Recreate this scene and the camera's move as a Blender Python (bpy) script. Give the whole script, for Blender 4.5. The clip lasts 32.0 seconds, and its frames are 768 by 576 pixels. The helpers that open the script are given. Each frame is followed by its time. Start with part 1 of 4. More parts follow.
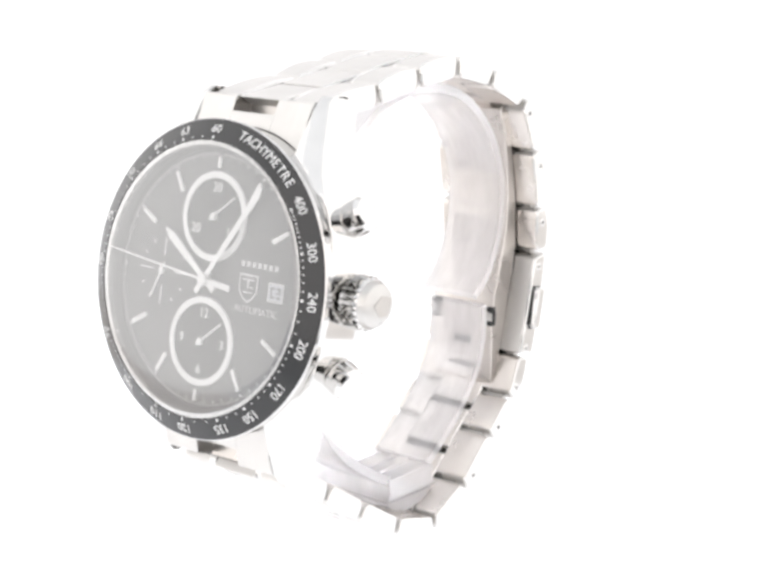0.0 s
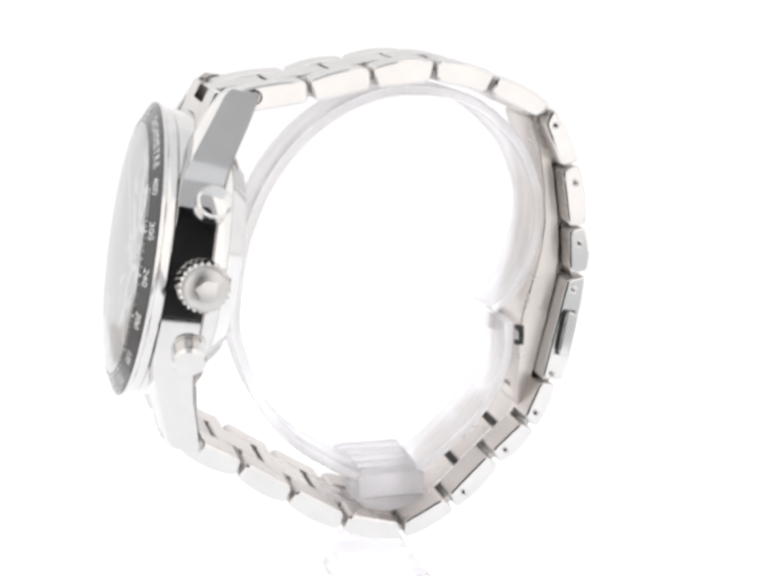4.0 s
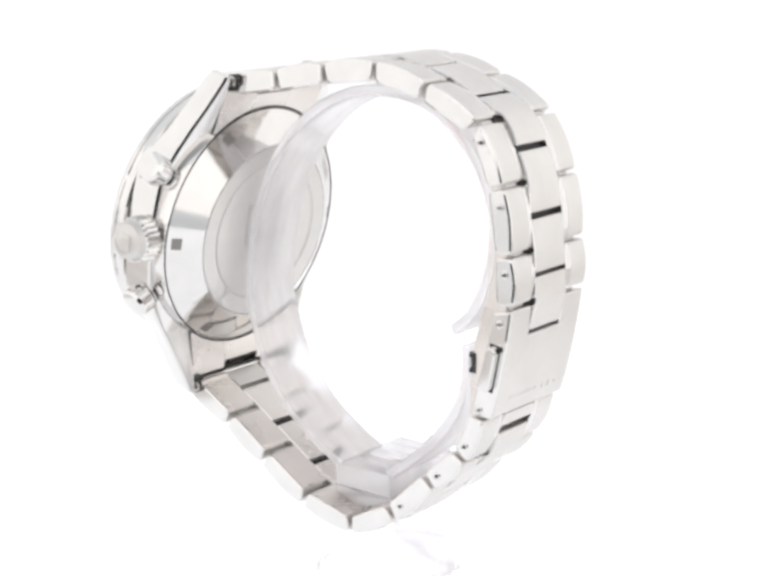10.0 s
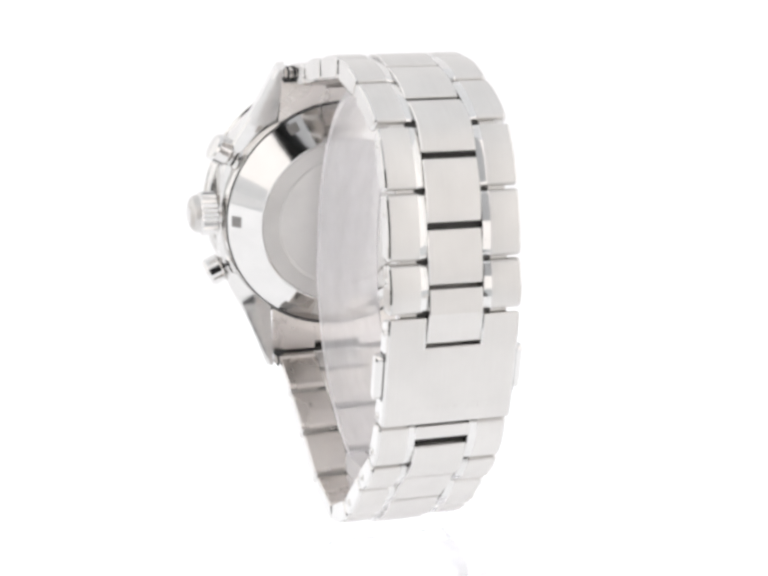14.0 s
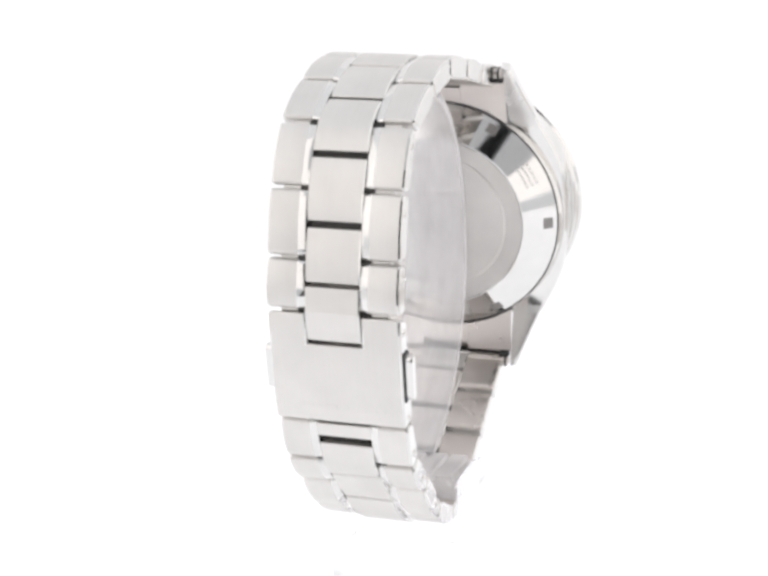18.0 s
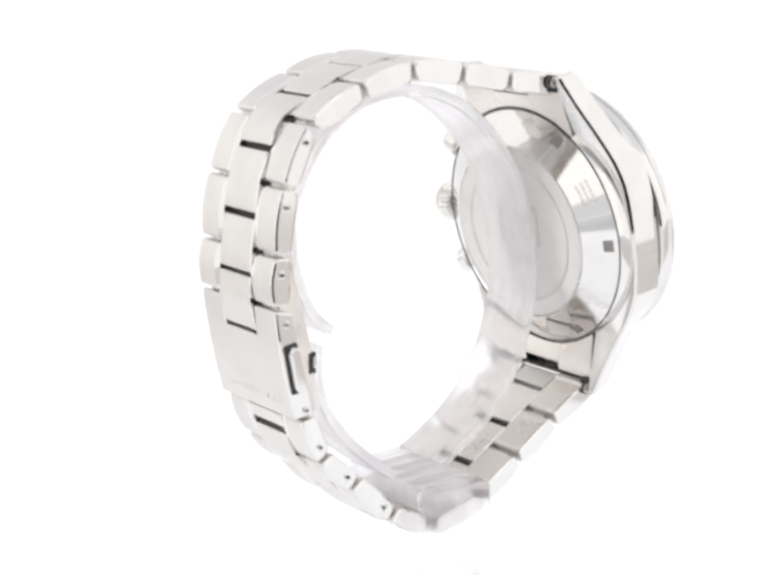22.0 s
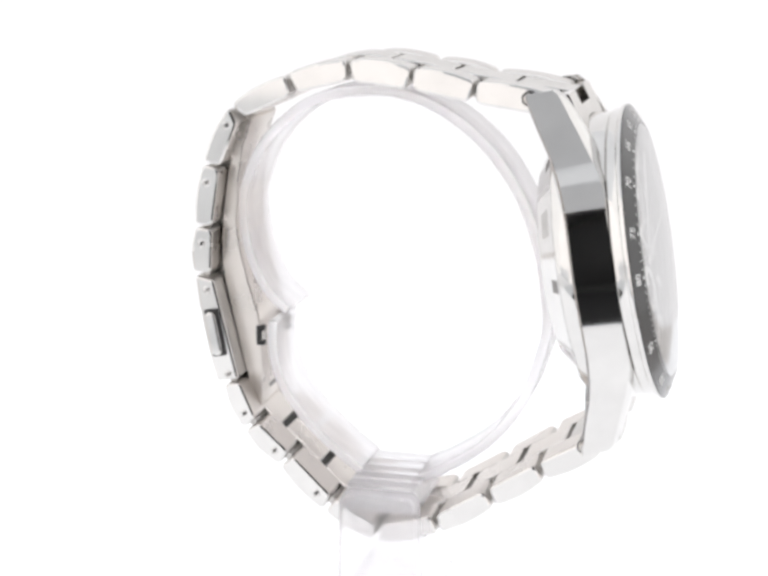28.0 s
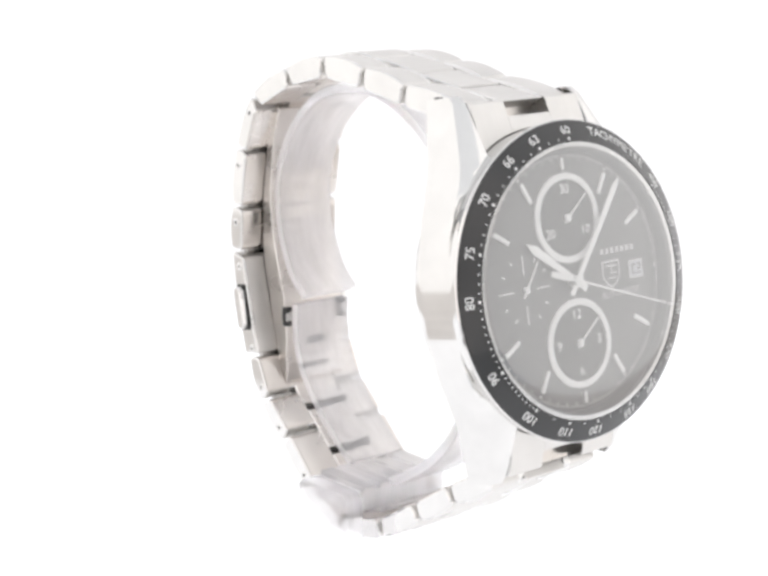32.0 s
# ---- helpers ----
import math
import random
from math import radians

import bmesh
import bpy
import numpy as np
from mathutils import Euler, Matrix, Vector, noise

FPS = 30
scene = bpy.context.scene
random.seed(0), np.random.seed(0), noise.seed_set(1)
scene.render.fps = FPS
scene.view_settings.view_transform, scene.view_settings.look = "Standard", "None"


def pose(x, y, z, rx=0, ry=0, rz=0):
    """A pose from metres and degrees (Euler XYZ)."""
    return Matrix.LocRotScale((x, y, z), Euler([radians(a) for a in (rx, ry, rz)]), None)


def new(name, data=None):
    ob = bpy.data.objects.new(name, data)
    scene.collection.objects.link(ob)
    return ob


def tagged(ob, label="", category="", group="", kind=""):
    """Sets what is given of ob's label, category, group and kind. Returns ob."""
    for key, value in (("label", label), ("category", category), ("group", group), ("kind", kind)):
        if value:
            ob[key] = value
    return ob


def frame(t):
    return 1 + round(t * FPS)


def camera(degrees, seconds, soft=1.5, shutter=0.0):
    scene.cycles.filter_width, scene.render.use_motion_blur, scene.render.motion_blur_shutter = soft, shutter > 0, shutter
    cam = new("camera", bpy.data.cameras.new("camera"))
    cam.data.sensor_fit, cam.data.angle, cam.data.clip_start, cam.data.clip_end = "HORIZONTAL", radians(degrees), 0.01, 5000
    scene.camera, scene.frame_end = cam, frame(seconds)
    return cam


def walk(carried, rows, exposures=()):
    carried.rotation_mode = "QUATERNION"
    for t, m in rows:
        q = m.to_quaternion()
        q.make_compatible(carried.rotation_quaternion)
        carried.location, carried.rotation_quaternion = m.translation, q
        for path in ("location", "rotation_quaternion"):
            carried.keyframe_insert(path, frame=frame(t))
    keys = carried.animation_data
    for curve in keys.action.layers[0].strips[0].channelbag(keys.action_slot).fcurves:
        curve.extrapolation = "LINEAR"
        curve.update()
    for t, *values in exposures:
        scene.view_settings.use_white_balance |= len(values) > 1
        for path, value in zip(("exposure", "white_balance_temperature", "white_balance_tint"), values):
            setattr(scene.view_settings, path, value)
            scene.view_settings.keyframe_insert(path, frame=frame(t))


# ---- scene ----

# ---------------------------------------------------------------- camera
# lengths below are in millimetres and turned into metres by MM
MM = 0.001
EYE_Z = 104.0          # height of the lens over the turntable
cam = camera(26.68, 32.0, soft=3.5)
EYE = Matrix.Translation((0, -0.236, EYE_Z * MM)) @ pose(0, 0, 0, 90 - 13.25, 0, 0.255) @ pose(0, 0, 0, 0, 0, 0.17)
walk(cam, [(0.0, EYE), (32.0, EYE)], exposures=[(0.0, 0.72), (1.0, 0.56), (2.0, 0.5), (5.0, 0.38), (9.0, 0.42), (23.0, 0.42), (27.0, 0.38), (32.0, 0.5)])


def turn_angle(t):
    """The turntable's angle in degrees."""
    return -179.705 - 8.686 * (t - 16) - 0.955 * ((t - 16) / 16) ** 3


# ---------------------------------------------------------------- materials
def material(name):
    m = bpy.data.materials.new(name)
    m.use_nodes = True
    nt = m.node_tree
    bsdf = nt.nodes["Principled BSDF"]
    return m, nt, bsdf


def add_noise(nt, scale, stretch=(1, 1, 1), detail=4.0, rough=0.55):
    tc = nt.nodes.new("ShaderNodeTexCoord")
    mp = nt.nodes.new("ShaderNodeMapping")
    mp.inputs["Scale"].default_value = stretch
    nz = nt.nodes.new("ShaderNodeTexNoise")
    nz.inputs["Scale"].default_value = scale
    nz.inputs["Detail"].default_value = detail
    nz.inputs["Roughness"].default_value = rough
    nt.links.new(tc.outputs["Object"], mp.inputs["Vector"])
    nt.links.new(mp.outputs["Vector"], nz.inputs["Vector"])
    return nz


def ramp_of(nt, src, lo, hi, a=0.3, b=0.7):
    r = nt.nodes.new("ShaderNodeMapRange")
    r.inputs["From Min"].default_value, r.inputs["From Max"].default_value = a, b
    r.inputs["To Min"].default_value, r.inputs["To Max"].default_value = lo, hi
    nt.links.new(src, r.inputs["Value"])
    return r.outputs["Result"]


def mix_colour(nt, fac, c0, c1):
    mx = nt.nodes.new("ShaderNodeMix")
    mx.data_type = "RGBA"
    mx.inputs["A"].default_value, mx.inputs["B"].default_value = (*c0, 1), (*c1, 1)
    nt.links.new(fac, mx.inputs["Factor"])
    return mx.outputs["Result"]


def bump_of(nt, bsdf, height, strength, distance):
    b = nt.nodes.new("ShaderNodeBump")
    b.inputs["Strength"].default_value, b.inputs["Distance"].default_value = strength, distance
    nt.links.new(height, b.inputs["Height"])
    nt.links.new(b.outputs["Normal"], bsdf.inputs["Normal"])


def steel(name, colour, rough, streak=None, grime=0.04):
    m, nt, b = material(name)
    b.inputs["Metallic"].default_value = 1.0
    wear = add_noise(nt, 160.0, detail=3)
    dark = tuple(c * (1 - 1.6 * grime) for c in colour)
    nt.links.new(mix_colour(nt, ramp_of(nt, wear.outputs["Fac"], 0, 1), dark, colour), b.inputs["Base Color"])
    if streak:
        fine = add_noise(nt, 1.0, streak, detail=3, rough=0.7)
        nt.links.new(ramp_of(nt, fine.outputs["Fac"], rough - 0.07, rough + 0.08), b.inputs["Roughness"])
        bump_of(nt, b, fine.outputs["Fac"], 0.12, 0.00003)
    else:
        nt.links.new(ramp_of(nt, wear.outputs["Fac"], rough * 0.8, rough * 1.35), b.inputs["Roughness"])
    return m


POLISHED = steel("polished steel", (0.755, 0.745, 0.73), 0.07)
BRUSHED = steel("brushed steel", (0.745, 0.728, 0.707), 0.48, (7000, 90, 90))
SATIN = steel("satin steel", (0.66, 0.645, 0.625), 0.34, (300, 300, 5000), grime=0.08)
# near-black steel, the shade between bracelet parts put into its colour
GAP_SHADE = steel("steel darkened for gap shade", (0.07, 0.068, 0.065), 0.45, grime=0.15)
# inner faces: their tan reflections are put into a warm base colour
INNER = steel("warm-toned inner steel", (0.77, 0.728, 0.69), 0.28, grime=0.06)
SOFT = steel("soft polished steel", (0.78, 0.77, 0.755), 0.22)
ENGRAVED = steel("engraved steel", (0.75, 0.735, 0.715), 0.4, grime=0.07)


def plain(name, colour, rough, vary=0.12, scale=400.0, metal=0.0, coat=0.0, bump=0.0):
    m, nt, b = material(name)
    n = add_noise(nt, scale)
    nt.links.new(mix_colour(nt, ramp_of(nt, n.outputs["Fac"], 0, 1), tuple(c * (1 - vary) for c in colour), colour), b.inputs["Base Color"])
    b.inputs["Roughness"].default_value = rough
    b.inputs["Metallic"].default_value = metal
    b.inputs["Coat Weight"].default_value = coat
    if bump:
        bump_of(nt, b, n.outputs["Fac"], 0.3, bump)
    return m


BEZEL_BLACK = plain("black bezel insert", (0.014, 0.014, 0.015), 0.24, 0.25)
BEZEL_BLACK.node_tree.nodes["Principled BSDF"].inputs["Coat Weight"].default_value = 0.45
BEZEL_BLACK.node_tree.nodes["Principled BSDF"].inputs["Coat Roughness"].default_value = 0.12
BEZEL_BLACK.node_tree.nodes["Principled BSDF"].inputs["Specular IOR Level"].default_value = 0.5
DIAL_BLACK = plain("dark dial lacquer", (0.115, 0.115, 0.116), 0.34, 0.08, 250.0)
SUB_BLACK = plain("subdial black", (0.05, 0.05, 0.051), 0.4, 0.1, 250.0)
WHITE_PRINT = plain("white print", (0.92, 0.92, 0.91), 0.5, 0.05)
SILVER_MARK = plain("silver applique", (0.93, 0.93, 0.92), 0.3, 0.05, metal=0.1)
GREY_PRINT = plain("grey print", (0.66, 0.66, 0.66), 0.5, 0.1)
DATE_GREY = plain("pale date disc", (0.55, 0.56, 0.6), 0.5, 0.1)
# shade in holes and gaps put into two colours; DARK_HOLE also colours seals
DARK_HOLE = plain("dark recess", (0.03, 0.03, 0.03), 0.5, 0.2)
RECESS = plain("recess shade grey", (0.3, 0.29, 0.28), 0.45, 0.2, metal=0.6)
CLOTH_GREY = plain("grey cloth", (0.56, 0.57, 0.585), 0.9, 0.1, 60.0)
CLOTH_BLUE = plain("bluish grey cloth", (0.9, 0.91, 0.92), 0.9, 0.1, 60.0)
CLOTH_WARM = plain("warm grey cloth", (0.8, 0.77, 0.745), 0.9, 0.1, 60.0)
CLOTH_COOL = plain("pale bluish cloth", (0.74, 0.765, 0.785), 0.9, 0.08, 60.0)
CAMERA_BLACK = plain("black camera shell", (0.012, 0.012, 0.013), 0.55, 0.2, 80.0)


def crystal_material():
    m = bpy.data.materials.new("sapphire crystal")
    m.use_nodes = True
    nt = m.node_tree
    nt.nodes.clear()
    out = nt.nodes.new("ShaderNodeOutputMaterial")
    clear = nt.nodes.new("ShaderNodeBsdfTransparent")
    gloss = nt.nodes.new("ShaderNodeBsdfGlossy")
    gloss.inputs["Roughness"].default_value = 0.1
    facing = nt.nodes.new("ShaderNodeLayerWeight")
    facing.inputs["Blend"].default_value = 0.5
    power = nt.nodes.new("ShaderNodeMath")
    power.operation = "POWER"
    power.inputs[1].default_value = 1.7
    nt.links.new(facing.outputs["Facing"], power.inputs[0])
    fres = nt.nodes.new("ShaderNodeMapRange")
    fres.inputs["To Min"].default_value, fres.inputs["To Max"].default_value = 0.25, 1.0
    nt.links.new(power.outputs[0], fres.inputs["Value"])
    mx = nt.nodes.new("ShaderNodeMixShader")
    nt.links.new(fres.outputs[0], mx.inputs[0])
    nt.links.new(clear.outputs[0], mx.inputs[1])
    nt.links.new(gloss.outputs[0], mx.inputs[2])
    nt.links.new(mx.outputs[0], out.inputs[0])
    return m


CRYSTAL = crystal_material()


def clear_plastic(name, ior, rough, haze, milk):
    """Clear plastic; a hazy share blurs what lies behind it, a small milky share sends light back."""
    m, nt, b = material(name)
    n = add_noise(nt, 60.0)
    tint = mix_colour(nt, ramp_of(nt, n.outputs["Fac"], 0, 1), (0.985, 0.978, 0.99), (1.0, 0.992, 1.0))
    blur = nt.nodes.new("ShaderNodeBsdfPrincipled")
    for node, r in ((b, rough), (blur, 0.6)):
        nt.links.new(tint, node.inputs["Base Color"])
        node.inputs["Transmission Weight"].default_value = 1.0
        node.inputs["IOR"].default_value = ior
        node.inputs["Roughness"].default_value = r
    back = nt.nodes.new("ShaderNodeBsdfDiffuse")
    nt.links.new(tint, back.inputs["Color"])
    hazed, whole = nt.nodes.new("ShaderNodeMixShader"), nt.nodes.new("ShaderNodeMixShader")
    wisps = add_noise(nt, 220.0, (1, 0.3, 0.3))
    nt.links.new(ramp_of(nt, wisps.outputs["Fac"], haze * 0.7, haze * 1.3), hazed.inputs[0])
    nt.links.new(b.outputs[0], hazed.inputs[1])
    nt.links.new(blur.outputs[0], hazed.inputs[2])
    whole.inputs[0].default_value = milk
    nt.links.new(hazed.outputs[0], whole.inputs[1])
    nt.links.new(back.outputs[0], whole.inputs[2])
    nt.links.new(whole.outputs[0], nt.nodes["Material Output"].inputs["Surface"])
    return m


PLASTIC = clear_plastic("milky clear plastic", 1.07, 0.1, 0.4, 0.25)
PLASTIC_EDGE = clear_plastic("frosted plastic edge", 1.08, 0.4, 0.7, 0.26)
PLASTIC_BLOCK = clear_plastic("milky thick plastic", 1.07, 0.12, 0.3, 0.24)
PLASTIC_FOOT = clear_plastic("clear thick plastic", 1.09, 0.1, 0.2, 0.1)


def glow(name, colour, strength):
    m, nt, b = material(name)
    n = add_noise(nt, 6.0)
    b.inputs["Base Color"].default_value = (0.3, 0.3, 0.3, 1)
    b.inputs["Emission Color"].default_value = (*colour, 1)
    nt.links.new(ramp_of(nt, n.outputs["Fac"], strength * 0.97, strength * 1.03), b.inputs["Emission Strength"])
    return m


PANEL = glow("lit diffuser cloth", (1.0, 0.985, 0.975), 0.7)
PANEL_BACK = glow("lit backdrop cloth", (1.0, 0.985, 1.0), 0.53)
PANEL_TOP = glow("lit ceiling cloth", (0.95, 0.98, 1.03), 0.47)
PANEL_FRONT = glow("lit front cloth", (1.0, 0.955, 0.935), 0.79)
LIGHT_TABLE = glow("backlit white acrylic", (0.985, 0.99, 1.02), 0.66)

# ---------------------------------------------------------------- world
world = bpy.data.worlds.new("studio")
scene.world = world
world.use_nodes = True
world.node_tree.nodes["Background"].inputs["Color"].default_value = (0.02, 0.02, 0.02, 1)
world.node_tree.nodes["Background"].inputs["Strength"].default_value = 1.0


# ---------------------------------------------------------------- mesh helpers (millimetres in, metres out)
def to_mesh(name, bm, mats, smooth=None):
    bmesh.ops.recalc_face_normals(bm, faces=bm.faces)
    bm.transform(Matrix.Scale(MM, 4))
    me = bpy.data.meshes.new(name)
    bm.to_mesh(me)
    bm.free()
    for m in (mats if isinstance(mats, (list, tuple)) else [mats]):
        me.materials.append(m)
    if smooth:
        me.polygons.foreach_set("use_smooth", [True] * len(me.polygons))
        me.set_sharp_from_angle(angle=radians(smooth))
        for f in me.polygons:
            if abs(f.normal.x) > 0.985 and len(f.vertices) > 4:
                f.use_smooth = False
    return me


def part(name, bm, mats, parent, label="", m=None, smooth=None):
    ob = new(name, to_mesh(name, bm, mats, smooth))
    ob.parent = parent
    if m is None and parent.name == "wristwatch":
        m = UP
    if m is not None:
        ob.matrix_basis = m
    if label:
        tagged(ob, label=label)
    return ob


def prism(bm, poly, x0, x1, bevel=0.0, segs=2):
    """Extrudes a polygon of (y, z) points along x."""
    vs0 = [bm.verts.new((x0, y, z)) for y, z in poly]
    vs1 = [bm.verts.new((x1, y, z)) for y, z in poly]
    n = len(poly)
    fs = [bm.faces.new(vs0), bm.faces.new(vs1[::-1])]
    for i in range(n):
        fs.append(bm.faces.new((vs0[i], vs1[i], vs1[(i + 1) % n], vs0[(i + 1) % n])))
    if bevel:
        bmesh.ops.recalc_face_normals(bm, faces=fs)
        es = [e for e in {e for f in fs for e in f.edges} if e.calc_face_angle(0) > 0.6]
        bmesh.ops.bevel(bm, geom=es, offset=bevel, segments=segs, affect="EDGES", profile=0.5, clamp_overlap=True)


def sort_finish(bm, limit=0.9):
    """Faces across the strap take the brushed slot 0, sides and chamfers the polished slot 1."""
    bm.normal_update()
    for f in bm.faces:
        f.material_index = 0 if abs(f.normal.x) < 0.25 else 1


def worn_inside(bm):
    """Faces towards the middle of the bracelet take the warm-toned slot 2."""
    for f in bm.faces:
        c = f.calc_center_median()
        if abs(f.normal.x) < 0.4 and f.normal.dot(Vector((0, c.y, c.z + 52)).normalized()) < -0.6:
            f.material_index = 2


def lathe(bm, profile, n=96, close=False, a0=0.0, a1=2 * math.pi):
    """Turns (radius, height) points round z."""
    full = abs(a1 - a0 - 2 * math.pi) < 1e-6
    cnt = n if full else n + 1
    rings = []
    for r, h in profile:
        if r < 1e-6:
            rings.append([bm.verts.new((0, 0, h))])
        else:
            rings.append([bm.verts.new((r * math.cos(a0 + (a1 - a0) * i / n), r * math.sin(a0 + (a1 - a0) * i / n), h)) for i in range(cnt)])
    pairs = list(zip(rings, rings[1:])) + ([(rings[-1], rings[0])] if close else [])
    for a, b in pairs:
        for i in range(n):
            j = (i + 1) % cnt
            if len(a) == 1:
                bm.faces.new((a[0], b[i], b[j]))
            elif len(b) == 1:
                bm.faces.new((a[i], b[0], a[j]))
            else:
                bm.faces.new((a[i], b[i], b[j], a[j]))


def box(bm, x0, x1, y0, y1, z0, z1, bevel=0.0, m=None, segs=2):
    vs = [bm.verts.new(p) for p in ((x0, y0, z0), (x1, y0, z0), (x1, y1, z0), (x0, y1, z0), (x0, y0, z1), (x1, y0, z1), (x1, y1, z1), (x0, y1, z1))]
    fs = [bm.faces.new([vs[i] for i in q]) for q in ((0, 3, 2, 1), (4, 5, 6, 7), (0, 1, 5, 4), (1, 2, 6, 5), (2, 3, 7, 6), (3, 0, 4, 7))]
    out = list(vs)
    if bevel:
        r = bmesh.ops.bevel(bm, geom=list({e for f in fs for e in f.edges}), offset=bevel, segments=segs, affect="EDGES", profile=0.5)
        out = list({v for f in r["faces"] for v in f.verts} | {v for v in vs if v.is_valid})
    if m is not None:
        bmesh.ops.transform(bm, matrix=m, verts=out)


def lettering(body, size, depth=0.03):
    """A flat mesh of upright letters, centred, in millimetres."""
    cu = bpy.data.curves.new("letters", "FONT")
    cu.body, cu.size, cu.extrude, cu.align_x, cu.align_y = body, size, depth / 2, "CENTER", "CENTER"
    cu.resolution_u = 3
    cu.offset = 0.0
    ob = bpy.data.objects.new("letters", cu)
    scene.collection.objects.link(ob)
    me = bpy.data.meshes.new_from_object(ob.evaluated_get(bpy.context.evaluated_depsgraph_get()))
    bm = bmesh.new()
    bm.from_mesh(me)
    bpy.data.objects.remove(ob)
    bpy.data.curves.remove(cu)
    bpy.data.meshes.remove(me)
    return bm


def smooth_path(pts, per=6):
    out = []
    for i in range(len(pts) - 1):
        p0, p1, p2, p3 = (Vector(pts[max(0, min(len(pts) - 1, k))]) for k in (i - 1, i, i + 1, i + 2))
        for k in range(per):
            t = k / per
            out.append(0.5 * (2 * p1 + (p2 - p0) * t + (2 * p0 - 5 * p1 + 4 * p2 - p3) * t * t + (3 * p1 - p0 - 3 * p2 + p3) * t ** 3))
    return out + [Vector(pts[-1])]


def band(path, thick):
    """The outline of a band of even thickness along a path."""
    left, right = [], []
    for i, p in enumerate(path):
        d = (path[min(i + 1, len(path) - 1)] - path[max(i - 1, 0)]).normalized()
        n = Vector((-d.y, d.x)) * thick / 2
        left.append(tuple(p + n))
        right.append(tuple(p - n))
    return left, right


def strip_solid(bm, path, thick, x0, x1, bevel=0.25):
    left, right = band(path, thick)
    rows = []
    for (a, b) in zip(left, right):
        rows.append([bm.verts.new((x0, *a)), bm.verts.new((x1, *a)), bm.verts.new((x1, *b)), bm.verts.new((x0, *b))])
    fs = [bm.faces.new(rows[0]), bm.faces.new(rows[-1][::-1])]
    for r, q in zip(rows, rows[1:]):
        for k in range(4):
            fs.append(bm.faces.new((r[k], q[k], q[(k + 1) % 4], r[(k + 1) % 4])))
    if bevel:
        bmesh.ops.recalc_face_normals(bm, faces=fs)
        es = [e for e in {e for f in fs for e in f.edges} if e.calc_face_angle(0) > 0.9]
        bmesh.ops.bevel(bm, geom=es, offset=bevel, segments=2, affect="EDGES", profile=0.5)


# ---------------------------------------------------------------- the light tent
def slab(name, x0, x1, y0, y1, z0, z1, mat, label, category, bevel=0.0):
    bm = bmesh.new()
    box(bm, x0, x1, y0, y1, z0, z1, bevel)
    ob = new(name, to_mesh(name, bm, mat))
    return tagged(ob, label=label, category=category, kind="structure")


